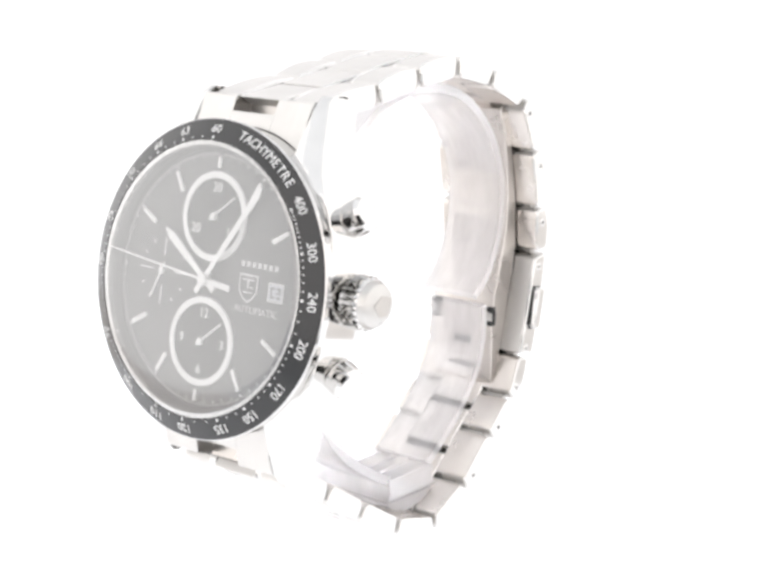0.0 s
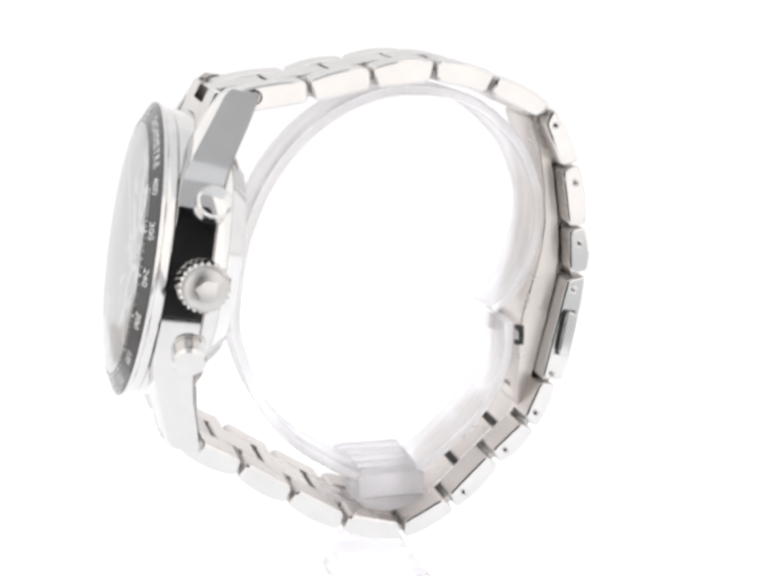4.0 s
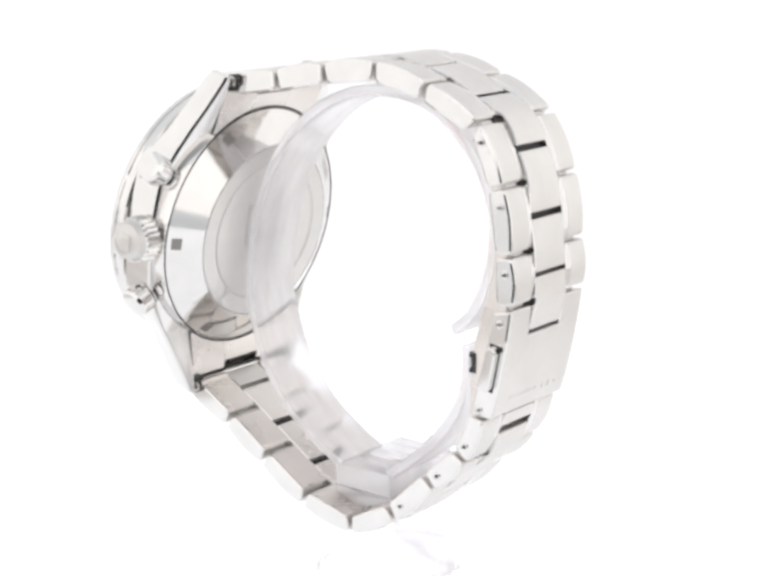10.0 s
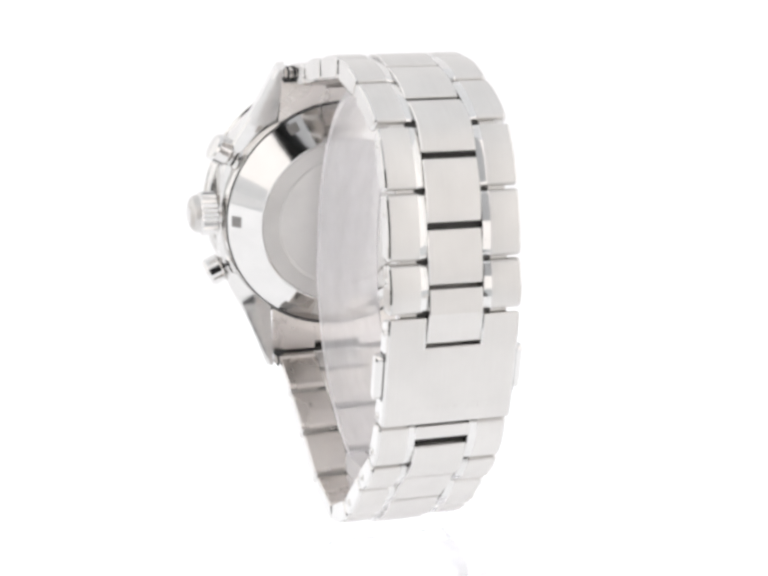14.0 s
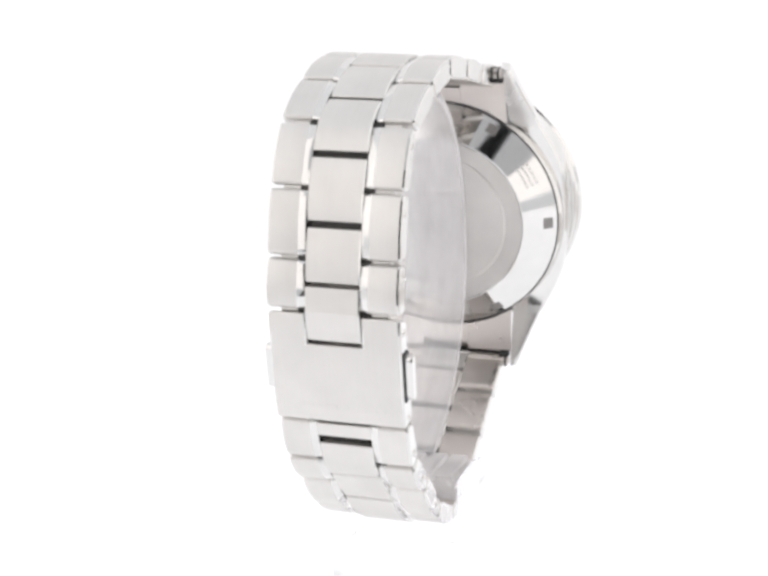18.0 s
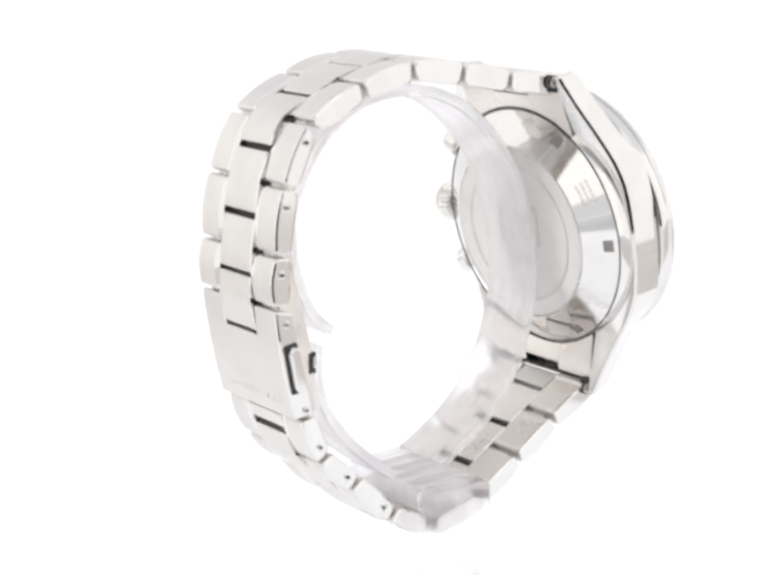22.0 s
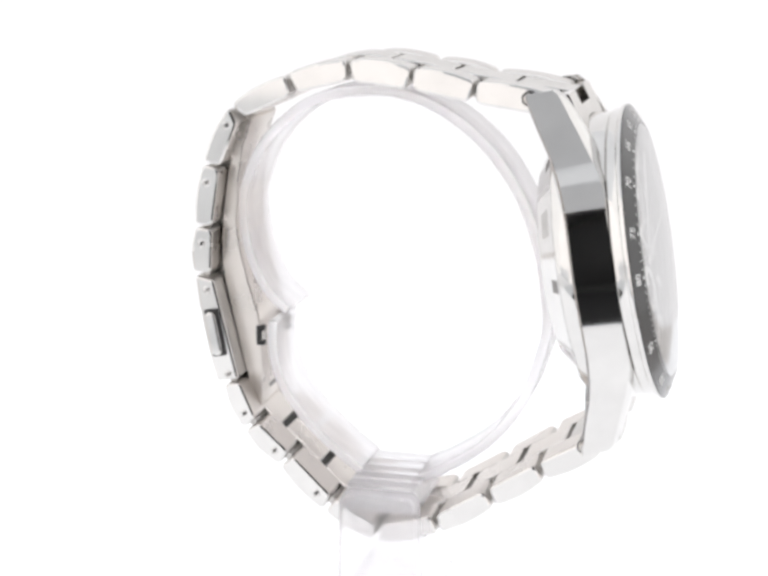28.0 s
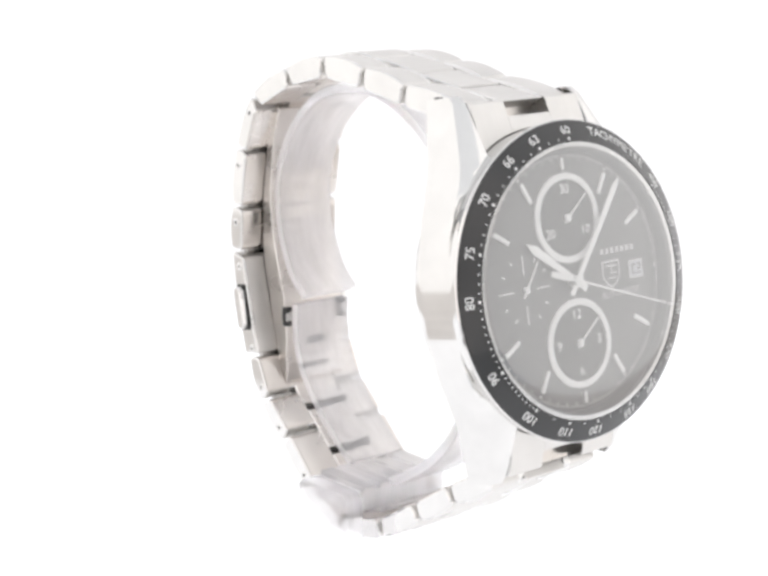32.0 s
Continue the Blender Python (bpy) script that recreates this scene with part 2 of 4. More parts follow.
def build_tent():
    # white ground sheet that sweeps up into the lit backdrop
    bm = bmesh.new()
    prof = [(-130, -2.0), (190, -2.0)]
    for i in range(1, 9):
        a = i / 8 * math.pi / 2
        prof.append((190 + 110 * math.sin(a), 108 - 110 * math.cos(a)))
    vs = [[bm.verts.new((x, y, z)) for x in (-125, 125)] for y, z in prof[:2]]
    low = [[bm.verts.new((x, y, z - 3)) for x in (-125, 125)] for y, z in prof[:2]]
    bm.faces.new((vs[0][0], vs[0][1], vs[1][1], vs[1][0]))
    bm.faces.new((low[0][0], low[1][0], low[1][1], low[0][1]))
    for a, b in (((0, 0), (0, 1)), ((0, 1), (1, 1)), ((1, 1), (1, 0)), ((1, 0), (0, 0))):
        bm.faces.new((vs[a[0]][a[1]], low[a[0]][a[1]], low[b[0]][b[1]], vs[b[0]][b[1]]))
    tagged(new("ground", to_mesh("ground", bm, LIGHT_TABLE)), label="backlit white acrylic ground of a photo light tent", category="ground", kind="structure")
    bm = bmesh.new()
    pts = [Vector(p) for p in prof[1:]] + [Vector((300, 430))]
    left, right = band(pts, 3.0)
    for a, b, c, d in zip(left, left[1:], right[1:], right):
        q = [[bm.verts.new((x, *p)) for p in (a, b, c, d)] for x in (-330, 330)]
        bm.faces.new((q[0][0], q[0][1], q[1][1], q[1][0]))
        bm.faces.new((q[0][3], q[1][3], q[1][2], q[0][2]))
    bmesh.ops.remove_doubles(bm, verts=bm.verts, dist=0.01)
    tagged(new("backdrop", to_mesh("backdrop", bm, PANEL_BACK, 60)), label="bright white seamless backdrop curving up behind", category="backdrop", kind="structure")
    slab("wall_left", -333, -330, -250, 300, -5, 430, PANEL, "backlit white diffuser cloth wall of the tent", "wall")
    slab("wall_right", 330, 333, -250, 300, -5, 430, PANEL, "backlit white diffuser cloth wall of the tent", "wall")
    slab("ceiling", -330, 330, -250, 300, 430, 433, PANEL_TOP, "backlit white diffuser cloth ceiling of the tent", "ceiling")
    # unseen cloths and skirt, added to tone what the steel reflects
    slab("ground_cloth_left", -330, -125, -95, 190, -5, -2.0, CLOTH_WARM, "unseen warm grey cloth added to tone reflections beside the light table", "cloth")
    slab("ground_cloth_right", 125, 330, -130, 190, -5, -2.0, CLOTH_WARM, "unseen warm grey cloth added to tone reflections beside the light table", "cloth")
    slab("ground_cloth_front", -125, 330, -250, -130, -5, -2.0, CLOTH_COOL, "unseen pale bluish cloth added to tone reflections in front of the light table", "cloth")
    slab("wall_front_skirt", -330, -150, -253, -250, -5, 44, CLOTH_BLUE, "unseen bluish grey skirt added to tone reflections under the front cloth", "wall")
    slab("ground_cloth_corner", -330, -125, -250, -95, -5, -2.0, CLOTH_BLUE, "unseen bluish grey cloth added to tone reflections in the front corner", "cloth")
    # front cloth with an opening for the lens
    bm = bmesh.new()
    box(bm, -330, -150, -253, -250, 44, 430)
    box(bm, -150, -88, -253, -250, -5, 430)
    box(bm, -88, -66, -253, -250, -5, 200)
    box(bm, 66, 130, -253, -250, -5, 95)
    box(bm, 130, 330, -253, -250, -5, 430)
    tagged(new("wall_front", to_mesh("wall_front", bm, PANEL_FRONT)), label="white cloth front of the tent with a slot for the lens", category="wall", kind="structure")
    # unseen flap, added so the lugs reflect grey above the slot
    bm = bmesh.new()
    box(bm, -88, 130, -253, -250, 200, 430)
    box(bm, 66, 130, -253, -250, 95, 200)
    tagged(new("wall_front_upper", to_mesh("wall_front_upper", bm, CLOTH_GREY)), label="unseen grey flap added to tone reflections over the lens slot", category="wall", kind="structure")
    bm = bmesh.new()
    box(bm, -74, 74, -330, -327, -5, 210)
    box(bm, -74, -71, -327, -254, -5, 210)
    box(bm, 71, 74, -327, -254, -5, 210)
    box(bm, -71, 71, -327, -254, 207, 210)
    tagged(new("camera_housing", to_mesh("camera_housing", bm, CAMERA_BLACK)), label="black housing behind the lens slot", category="housing", kind="structure")


build_tent()


def build_turntable():
    t = tagged(new("turntable"), label="round white glossy turntable with added glow under the display stand", category="turntable")
    # disc and rim are given the ground's glow to keep the floor white
    bm = bmesh.new()
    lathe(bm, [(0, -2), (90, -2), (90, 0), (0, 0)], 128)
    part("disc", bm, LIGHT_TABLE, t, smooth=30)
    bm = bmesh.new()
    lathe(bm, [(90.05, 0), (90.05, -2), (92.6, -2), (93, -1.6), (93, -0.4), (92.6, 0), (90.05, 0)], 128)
    part("rim", bm, LIGHT_TABLE, t, "rounded white edge of the turntable, with added glow", smooth=30)
    # unseen plate, added so link flanks reflect black from below the lens
    bm = bmesh.new()
    box(bm, -52, 52, -250, -132, -1.9, 1.5, 0.8)
    tagged(new("reflection_plate", to_mesh("reflection_plate", bm, CAMERA_BLACK)), label="unseen flat black plate that darkens reflections in front of the lens", category="plate")
    return t


TURNTABLE = build_turntable()

# ---------------------------------------------------------------- the wristwatch
WATCH = tagged(new("wristwatch"), label="stainless steel chronograph wristwatch with black tachymeter bezel on link bracelet", category="wristwatch")
UP = Matrix.Translation((0, 0, EYE_Z * MM))     # from heights below the lens to heights over the turntable
CX = -0.3                                      # middle of the bracelet
HALF = 9.38                                     # half its width
CASE = UP @ Matrix(((1, 0, 0, -0.3 * MM), (0, 0.181, -0.98348, -37.2 * MM), (0, 0.98348, 0.181, -47.8 * MM), (0, 0, 0, 1)))


def mids(a, b, thick=2.9, trim=0.35):
    """A link's corners from the ends of its middle line: outer start, outer end, inner end, inner start."""
    a, b = Vector(a), Vector(b)
    d = (b - a).normalized()
    n = Vector((-d.y, d.x))
    if n.dot((a + b) / 2 - Vector((0, -52))) < 0:
        n = -n
    return [tuple(a + n * thick / 2), tuple(b + n * thick / 2), tuple(b - n * thick / 2 - d * trim), tuple(a - n * thick / 2 + d * trim)]


def under(a, b, thick, trim):
    """A link's corners from its outer edge."""
    a, b = Vector(a), Vector(b)
    d = (b - a).normalized()
    n = Vector((-d.y, d.x))
    if n.dot((a + b) / 2 - Vector((0, -52))) < 0:
        n = -n
    return [tuple(a), tuple(b), tuple(b - n * thick - d * trim), tuple(a - n * thick + d * trim)]


LINKS = [
    [(-26.3, -24.7), (-14.9, -23.2), (-15.5, -26.6), (-22.0, -27.4)],     # reaches in between the lugs
    under((-13.9, -23.1), (-5.9, -21.7), 3.1, 1.0),
    under((-5.0, -21.4), (3.5, -20.6), 3.2, 1.0),
    under((4.4, -20.6), (12.7, -22.8), 3.0, 0.9),
    under((13.4, -23.2), (20.9, -27.3), 2.9, 0.7),
    under((22.6, -28.0), (25.9, -35.9), 2.8, 0.6),
    under((26.1, -36.8), (27.3, -45.3), 2.7, 0.2),
    under((27.5, -46.1), (27.8, -52.4), 2.9, 0.0),
    [(27.5, -53.2), (24.4, -69.2), (21.0, -68.6), (24.6, -53.8)],     # clasp
    under((23.4, -69.8), (21.0, -76.0), 2.7, 0.6),
    mids((18.9, -76.2), (14.3, -80.1)),
    mids((13.3, -81.2), (7.5, -86.4)),
    mids((6.7, -87.7), (0.1, -90.7)),
    mids((-1.2, -90.9), (-9.2, -89.0)),
    mids((-10.0, -88.0), (-17.0, -84.1)),
    mids((-18.1, -83.1), (-24.4, -79.2)),
    mids((-25.3, -78.4), (-32.6, -74.35)),
]
CLASP = 8


def fillet(p, q, r, radius, steps=5):
    """Points that round the corner q between p and r."""
    a, b = (p - q).normalized(), (r - q).normalized()
    half = a.angle(b) / 2
    cut = min(radius / math.tan(half), 0.48 * (p - q).length, 0.48 * (r - q).length)
    p0, p2 = q + a * cut, q + b * cut
    return [p0 * (1 - t) ** 2 + q * 2 * t * (1 - t) + p2 * t * t for t in (k / steps for k in range(steps + 1))]


def bulged(q, lift=0.2, round_out=0.85, round_in=0.6):
    """A link's outline with rounded corners and its outer edge slightly domed."""
    a, b, c, d = (Vector(p) for p in q)
    n = ((a + b) / 2 - (c + d) / 2).normalized()
    fa, fb = fillet(d, a, b, round_out), fillet(a, b, c, round_out)
    fc, fd = fillet(b, c, d, round_in), fillet(c, d, a, round_in)
    e0, e1 = fa[-1], fb[0]
    dome = [e0.lerp(e1, t) + n * lift * 4 * t * (1 - t) for t in (0.04, 0.12, 0.3, 0.5, 0.7, 0.88, 0.96)]
    return [tuple(p) for p in fa + dome + fb + fc + fd]


def lowered(q, by):
    a, b, c, d = (Vector(p) for p in q)
    n = ((a + b) / 2 - (c + d) / 2).normalized() * by
    return [tuple(a - n), tuple(b - n), tuple(c), tuple(d)]


def tight(i):
    """A link's corners drawn out towards its neighbours: a thin joint outside that opens inwards."""
    a, b, c, d = (Vector(p) for p in LINKS[i])
    out, inn = (b - a).normalized(), (c - d).normalized()
    na, nb, nc, nd = a - out * 0.2, b + out * 0.2, c + inn * 0.2, d - inn * 0.2
    if i > 0 and i - 1 != CLASP:
        p = [Vector(v) for v in LINKS[i - 1]]
        na, nd = (p[1] + a) / 2 + out * 0.17, (p[2] + d) / 2 + inn * (0.3 if i in (6, 7) else 0.5)
    if i < len(LINKS) - 1 and i + 1 != CLASP:
        p = [Vector(v) for v in LINKS[i + 1]]
        nb, nc = (p[0] + b) / 2 - out * 0.17, (p[3] + c) / 2 - inn * (0.3 if i in (5, 6) else 0.5)
    if i == 5:
        nd = d + inn * 0.9
    return [na, nb, nc, nd]


def inset(poly, by):
    """A closed outline drawn in along its normals."""
    pts = [Vector(p) for p in poly]
    mid = sum(pts, Vector((0, 0))) / len(pts)
    out = []
    for k, p in enumerate(pts):
        t = pts[(k + 1) % len(pts)] - pts[k - 1]
        n = Vector((-t.y, t.x)).normalized()
        out.append(tuple(p + (n if n.dot(mid - p) > 0 else -n) * by))
    return out


def loft(bm, rings):
    """A closed solid through rings of equally many points; gives the faces of each stretch and the two ends."""
    rows = [[bm.verts.new(p) for p in ring] for ring in rings]
    n = len(rows[0])
    walls = [[bm.faces.new((r[k], q[k], q[(k + 1) % n], r[(k + 1) % n])) for k in range(n)] for r, q in zip(rows, rows[1:])]
    ends = [bm.faces.new(rows[0][::-1]), bm.faces.new(rows[-1])]
    bmesh.ops.recalc_face_normals(bm, faces=[f for w in walls for f in w] + ends)
    return walls, ends


def widening(y):
    """How much the half strap widens from the clasp towards the case."""
    return 0.013 * max(0.0, 22 - y)


def outer_link(i, side):
    """Brushed top, a broad polished chamfer towards the middle link and a narrow one round the flank."""
    q = tight(i)
    full, low = bulged(q, 0.32, 0.95, 1.0), bulged(lowered(q, 0.22), 0.3, 1.4, 1.0)
    bm = bmesh.new()
    rings = []
    for x, poly in ((3.9, low), (5.0, full), (HALF - 0.36, full), (HALF - 0.13, inset(full, 0.09)), (HALF, inset(full, 0.34))):
        rings.append([(CX + side * (x + (widening(y) if x > 5.5 else 0.0)), y, z) for y, z in poly])
    walls, ends = loft(bm, rings)
    for k, w in enumerate(walls):
        for f in w:
            f.material_index = 0 if k == 1 else 1
    for f in ends:
        f.material_index = 1
    bm.normal_update()
    worn_inside(bm)
    return bm


def build_bracelet():
    for i, q in enumerate(LINKS):
        if i == CLASP:
            continue
        for side in (-1, 1):
            part("outer_link", outer_link(i, side), [BRUSHED, POLISHED, INNER], WATCH, smooth=20)
    # middle links bridge from the middle of one outer link to the middle of the next
    for i in range(len(LINKS) - 1):
        if i in (CLASP - 1, CLASP):
            continue
        a, b, c, d = (Vector(p) for p in LINKS[i])
        e, f, g, h = (Vector(p) for p in LINKS[i + 1])
        k, k2 = (0.645 if i == 0 else 0.5), (0.44 if i + 1 == len(LINKS) - 1 else 0.5)
        gap = 0.4 if 4 <= i <= 6 else 0.24
        u0 = (b - a).normalized() * gap
        u1 = (f - e).normalized() * gap
        o0, o1 = a.lerp(b, k) + u0, e.lerp(f, k2) - u1
        i0, i1 = d.lerp(c, k) + u0 * 2.6, h.lerp(g, k2) - u1 * 2.6
        n0 = (a.lerp(b, k) - d.lerp(c, k)).normalized() * 0.05
        n1 = (e.lerp(f, k2) - h.lerp(g, k2)).normalized() * 0.05
        oj, ij = (b + e) / 2, (c + h) / 2
        top = oj + (n0 + n1) * 0.8
        outer = [o0 + n0 * 0.7] + [(o0 + n0) * (1 - t) ** 2 + (2 * top - (o0 + o1) / 2) * 2 * t * (1 - t) + (o1 + n1) * t * t for t in (0.06, 0.2, 0.35, 0.5, 0.65, 0.8, 0.94)] + [o1 + n1 * 0.7]
        inner = [i1 * (1 - t) ** 2 + (2 * ij - (i0 + i1) / 2) * 2 * t * (1 - t) + i0 * t * t for t in (0.0, 0.25, 0.5, 0.75, 1.0)]
        bm = bmesh.new()
        prism(bm, [tuple(p) for p in outer + inner], CX - 3.86, CX + 3.86, 0.16, 1)
        sort_finish(bm)
        worn_inside(bm)
        part("middle_link", bm, [BRUSHED, POLISHED, INNER], WATCH, smooth=27)
        # added dark bar for the shade behind the slit between two middle links
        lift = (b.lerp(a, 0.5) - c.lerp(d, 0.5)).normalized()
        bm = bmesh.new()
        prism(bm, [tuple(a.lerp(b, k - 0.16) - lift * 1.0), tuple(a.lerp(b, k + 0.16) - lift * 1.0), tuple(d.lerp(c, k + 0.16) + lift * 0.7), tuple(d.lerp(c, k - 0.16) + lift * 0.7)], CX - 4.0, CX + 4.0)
        part("slit_filler", bm, GAP_SHADE, WATCH)
    # half middle pieces at both ends of the strap
    for q, (k0, k1) in ((LINKS[0], (-0.08, 0.62)), (LINKS[-1], (0.47, 1.0))):
        a, b, c, d = (Vector(p) for p in q)
        bm = bmesh.new()
        prism(bm, [tuple(a.lerp(b, k0)), tuple(a.lerp(b, k1)), tuple(d.lerp(c, k1)), tuple(d.lerp(c, k0))], CX - 3.86, CX + 3.86, 0.16)
        sort_finish(bm, 0.7)
        part("middle_link", bm, [BRUSHED, POLISHED], WATCH)
    # connectors that fill the joints, coloured dark for the shade in them
    for q, r in zip(LINKS, LINKS[1:]):
        a, b, c, d = (Vector(p) for p in q)
        e, f, g, h = (Vector(p) for p in r)
        nq = ((a + b) / 2 - (c + d) / 2).normalized()
        nr = ((e + f) / 2 - (g + h) / 2).normalized()
        k = 0.12
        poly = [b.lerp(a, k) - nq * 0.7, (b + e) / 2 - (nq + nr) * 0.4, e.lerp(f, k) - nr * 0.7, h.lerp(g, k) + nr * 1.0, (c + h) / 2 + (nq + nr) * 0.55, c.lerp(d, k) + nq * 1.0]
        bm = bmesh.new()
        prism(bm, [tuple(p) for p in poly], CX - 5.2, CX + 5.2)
        part("connector", bm, GAP_SHADE, WATCH)
        bm = bmesh.new()
        lathe(bm, [(0, -7.6), (0.5, -7.6), (0.5, 7.6), (0, 7.6)], 16)
        p = (b + c + e + h) / 4
        bm.transform(Matrix.Translation((CX, p.x, p.y)) @ Euler((0, math.pi / 2, 0)).to_matrix().to_4x4())
        part("hinge_pin", bm, SATIN, WATCH, smooth=40)
    # screw pin ends on both flanks
    for y, z, dark in ((22.1, -30.7, 1), (25.4, -39.2, 0), (26.3, -48.3, 1), (25.6, -55.3, 0), (22.5, -68.0, 0), (20.1, -73.9, 1), (15.4, -79.3, 1), (8.9, -85.4, 1)):
        for side in (-1, 1):
            m = Matrix.Translation((CX + side * (HALF + widening(y)), y, z)) @ Euler((0, side * math.pi / 2, 0)).to_matrix().to_4x4()
            bm = bmesh.new()
            lathe(bm, [(0.24, 0.0), (0.3, 0.1), (0.42, 0.16), (0.56, 0.12), (0.66, 0.0)], 18, close=True)
            bm.transform(m)
            pin = part("pin_head", bm, POLISHED, WATCH, smooth=40)
            bm = bmesh.new()
            lathe(bm, [(0.0, 0.03), (0.2, 0.04), (0.27, 0.05), (0.27, 0.0)], 14)
            bm.transform(m)
            part("pin_hole", bm, DARK_HOLE if dark else RECESS, pin, "recessed end of the pin", smooth=50)
    build_clasp()


def build_clasp():
    a, b, c, d = (Vector(p) for p in LINKS[CLASP])
    n = ((a + b) / 2 - (c + d) / 2).normalized()
    along = (b - a).normalized()
    k = 0.27
    mo, mi = a.lerp(b, k) + n * 0.22, d.lerp(c, k)
    # cover: two cheeks beside the notch and the broad plate below it
    bm = bmesh.new()
    up = [tuple(a - n * 0.1), tuple(a.lerp(b, 0.14) + n * 0.1), tuple(mo), tuple(mi), tuple(d)]
    low = [tuple(mo), tuple(a.lerp(b, 0.5) + n * 0.3), tuple(a.lerp(b, 0.8) + n * 0.2), tuple(b - n * 0.1), tuple(c), tuple(mi)]
    for side in (-1, 1):
        prism(bm, up, CX + side * 3.85, CX + side * HALF, 0.0)
    prism(bm, low, CX - HALF, CX - 3.85)
    prism(bm, low, CX - 3.85, CX + 3.85)
    prism(bm, low, CX + 3.85, CX + HALF)
    bmesh.ops.remove_doubles(bm, verts=bm.verts, dist=0.01)
    inner = [f for f in bm.faces if abs(abs(f.calc_center_median().x - CX) - 3.85) < 0.01 and f.normal.length >= 0 and all(len(e.link_faces) > 2 for e in f.edges)]
    bmesh.ops.delete(bm, geom=inner, context="FACES")
    bmesh.ops.recalc_face_normals(bm, faces=bm.faces)
    es = [e for e in bm.edges if len(e.link_faces) == 2 and e.calc_face_angle(0) > 0.5]
    bmesh.ops.bevel(bm, geom=es, offset=0.33, segments=2, affect="EDGES", profile=0.5)
    sort_finish(bm)
    cov = part("clasp_cover", bm, [BRUSHED, POLISHED], WATCH, "brushed steel folding clasp cover")
    # last middle link runs into the notch
    e, f, g, h = (Vector(p) for p in LINKS[CLASP - 1])
    o0, i0 = e.lerp(f, 0.52), h.lerp(g, 0.52)
    o1, i1 = a.lerp(b, k - 0.035), d.lerp(c, k - 0.035)
    bm = bmesh.new()
    prism(bm, [tuple(o0 + n * 0.15), tuple((f + a) / 2 + n * 0.32), tuple(o1 + n * 0.15), tuple(i1), tuple((g + d) / 2), tuple(i0)], CX - 3.86, CX + 3.86, 0.16)
    sort_finish(bm, 0.7)
    part("middle_link", bm, [BRUSHED, POLISHED], WATCH)
    # full-width end piece under the clasp with its middle link
    e, f, g, h = (Vector(p) for p in LINKS[CLASP + 1])
    bm = bmesh.new()
    prism(bm, [tuple(e - n * 0.05), tuple(e.lerp(f, 0.34)), tuple(h.lerp(g, 0.34)), tuple(h)], CX - 4.0, CX + 4.0, 0.12, 1)
    sort_finish(bm, 0.7)
    part("end_bar", bm, [BRUSHED, POLISHED], WATCH)
    # push buttons
    mid = a.lerp(b, 0.53).lerp(d.lerp(c, 0.53), 0.46)
    ang = math.atan2(along.y, along.x)
    for side in (-1, 1):
        bm = bmesh.new()
        m = Matrix.Translation((CX + side * (HALF + 0.25), mid.x, mid.y)) @ Euler((ang, 0, 0)).to_matrix().to_4x4()
        rounded = [(e * (2.55 + 0.8 * math.sin(a)), -e * 0.8 * math.cos(a)) for e in (1, -1) for a in (math.pi * i / 10 for i in range(11))]
        prism(bm, rounded, -0.95, 0.95, 0.26, 2)
        bm.transform(m)
        btn = part("push_button", bm, POLISHED, cov, "polished push button of the clasp")
        # dark plate paints the shade in the slot
        bm = bmesh.new()
        box(bm, -0.3, 0.03, -3.62, 3.62, -1.08, 1.08, 0.2, Matrix.Translation((CX + side * (HALF + (0.03 if side > 0 else 0.03 - 0.05)), mid.x, mid.y)) @ Euler((ang, 0, 0)).to_matrix().to_4x4(), 1)
        part("button_recess", bm, DARK_HOLE, cov, "dark plate for the shaded slot round the push button")
    # folded blade inside the clasp, deepest at its catch
    bm = bmesh.new()
    outside = [(20.4, -29.4), (22.5, -33.6), (23.3, -38.0), (24.3, -45.0), (24.5, -52.0), (24.2, -54.2), (21.1, -68.0), (20.1, -71.5), (18.9, -74.2)]
    inside = [(18.4, -73.2), (18.3, -69.0), (18.4, -64.0), (18.9, -59.5), (20.4, -54.5), (21.6, -49.5), (22.1, -45.6), (21.8, -40.0), (20.9, -34.2), (19.5, -30.2)]
    prism(bm, outside + inside, CX - 5.6, CX + 5.6, 0.25, 2)
    blade = part("clasp_blade", bm, INNER, WATCH, "satin steel folding blade inside the bracelet", smooth=24)
    for side in (-1, 1):
        x0, x1 = sorted((CX + side * 4.7, CX + side * 5.72))
        bm = bmesh.new()
        box(bm, x0, x1, 18.05, 19.3, -64.2, -63.5, 0.1, None, 1)
        box(bm, x0, x1, 18.05, 19.3, -61.9, -61.2, 0.1, None, 1)
        box(bm, x0, x1, 18.6, 19.3, -63.5, -61.9, 0.0, None, 1)
        part("catch_slot", bm, DARK_HOLE, blade, "dark slot of the catch")
        bm = bmesh.new()
        box(bm, x0, x1, 17.9, 18.5, -63.3, -62.1, 0.2, None, 2)
        part("catch_hook", bm, SATIN, blade, smooth=35)
    # grey plates for the shade in the blade's window and the seam of its two arms
    for y, z0, z1, wide in ((18.32, -67.7, -66.5, 1.7), (18.36, -71.6, -70.9, 2.6)):
        bm = bmesh.new()
        box(bm, CX - wide, CX + wide, y - 0.06, y + 0.3, z0, z1, 0.0)
        part("blade_window", bm, RECESS, blade, "grey plate for the shaded window across the blade")
    # faint engraving on the cover: plain bars and an outline
    q = Euler((math.atan2(along.y, along.x) + math.pi, 0, 0)).to_matrix().to_4x4()
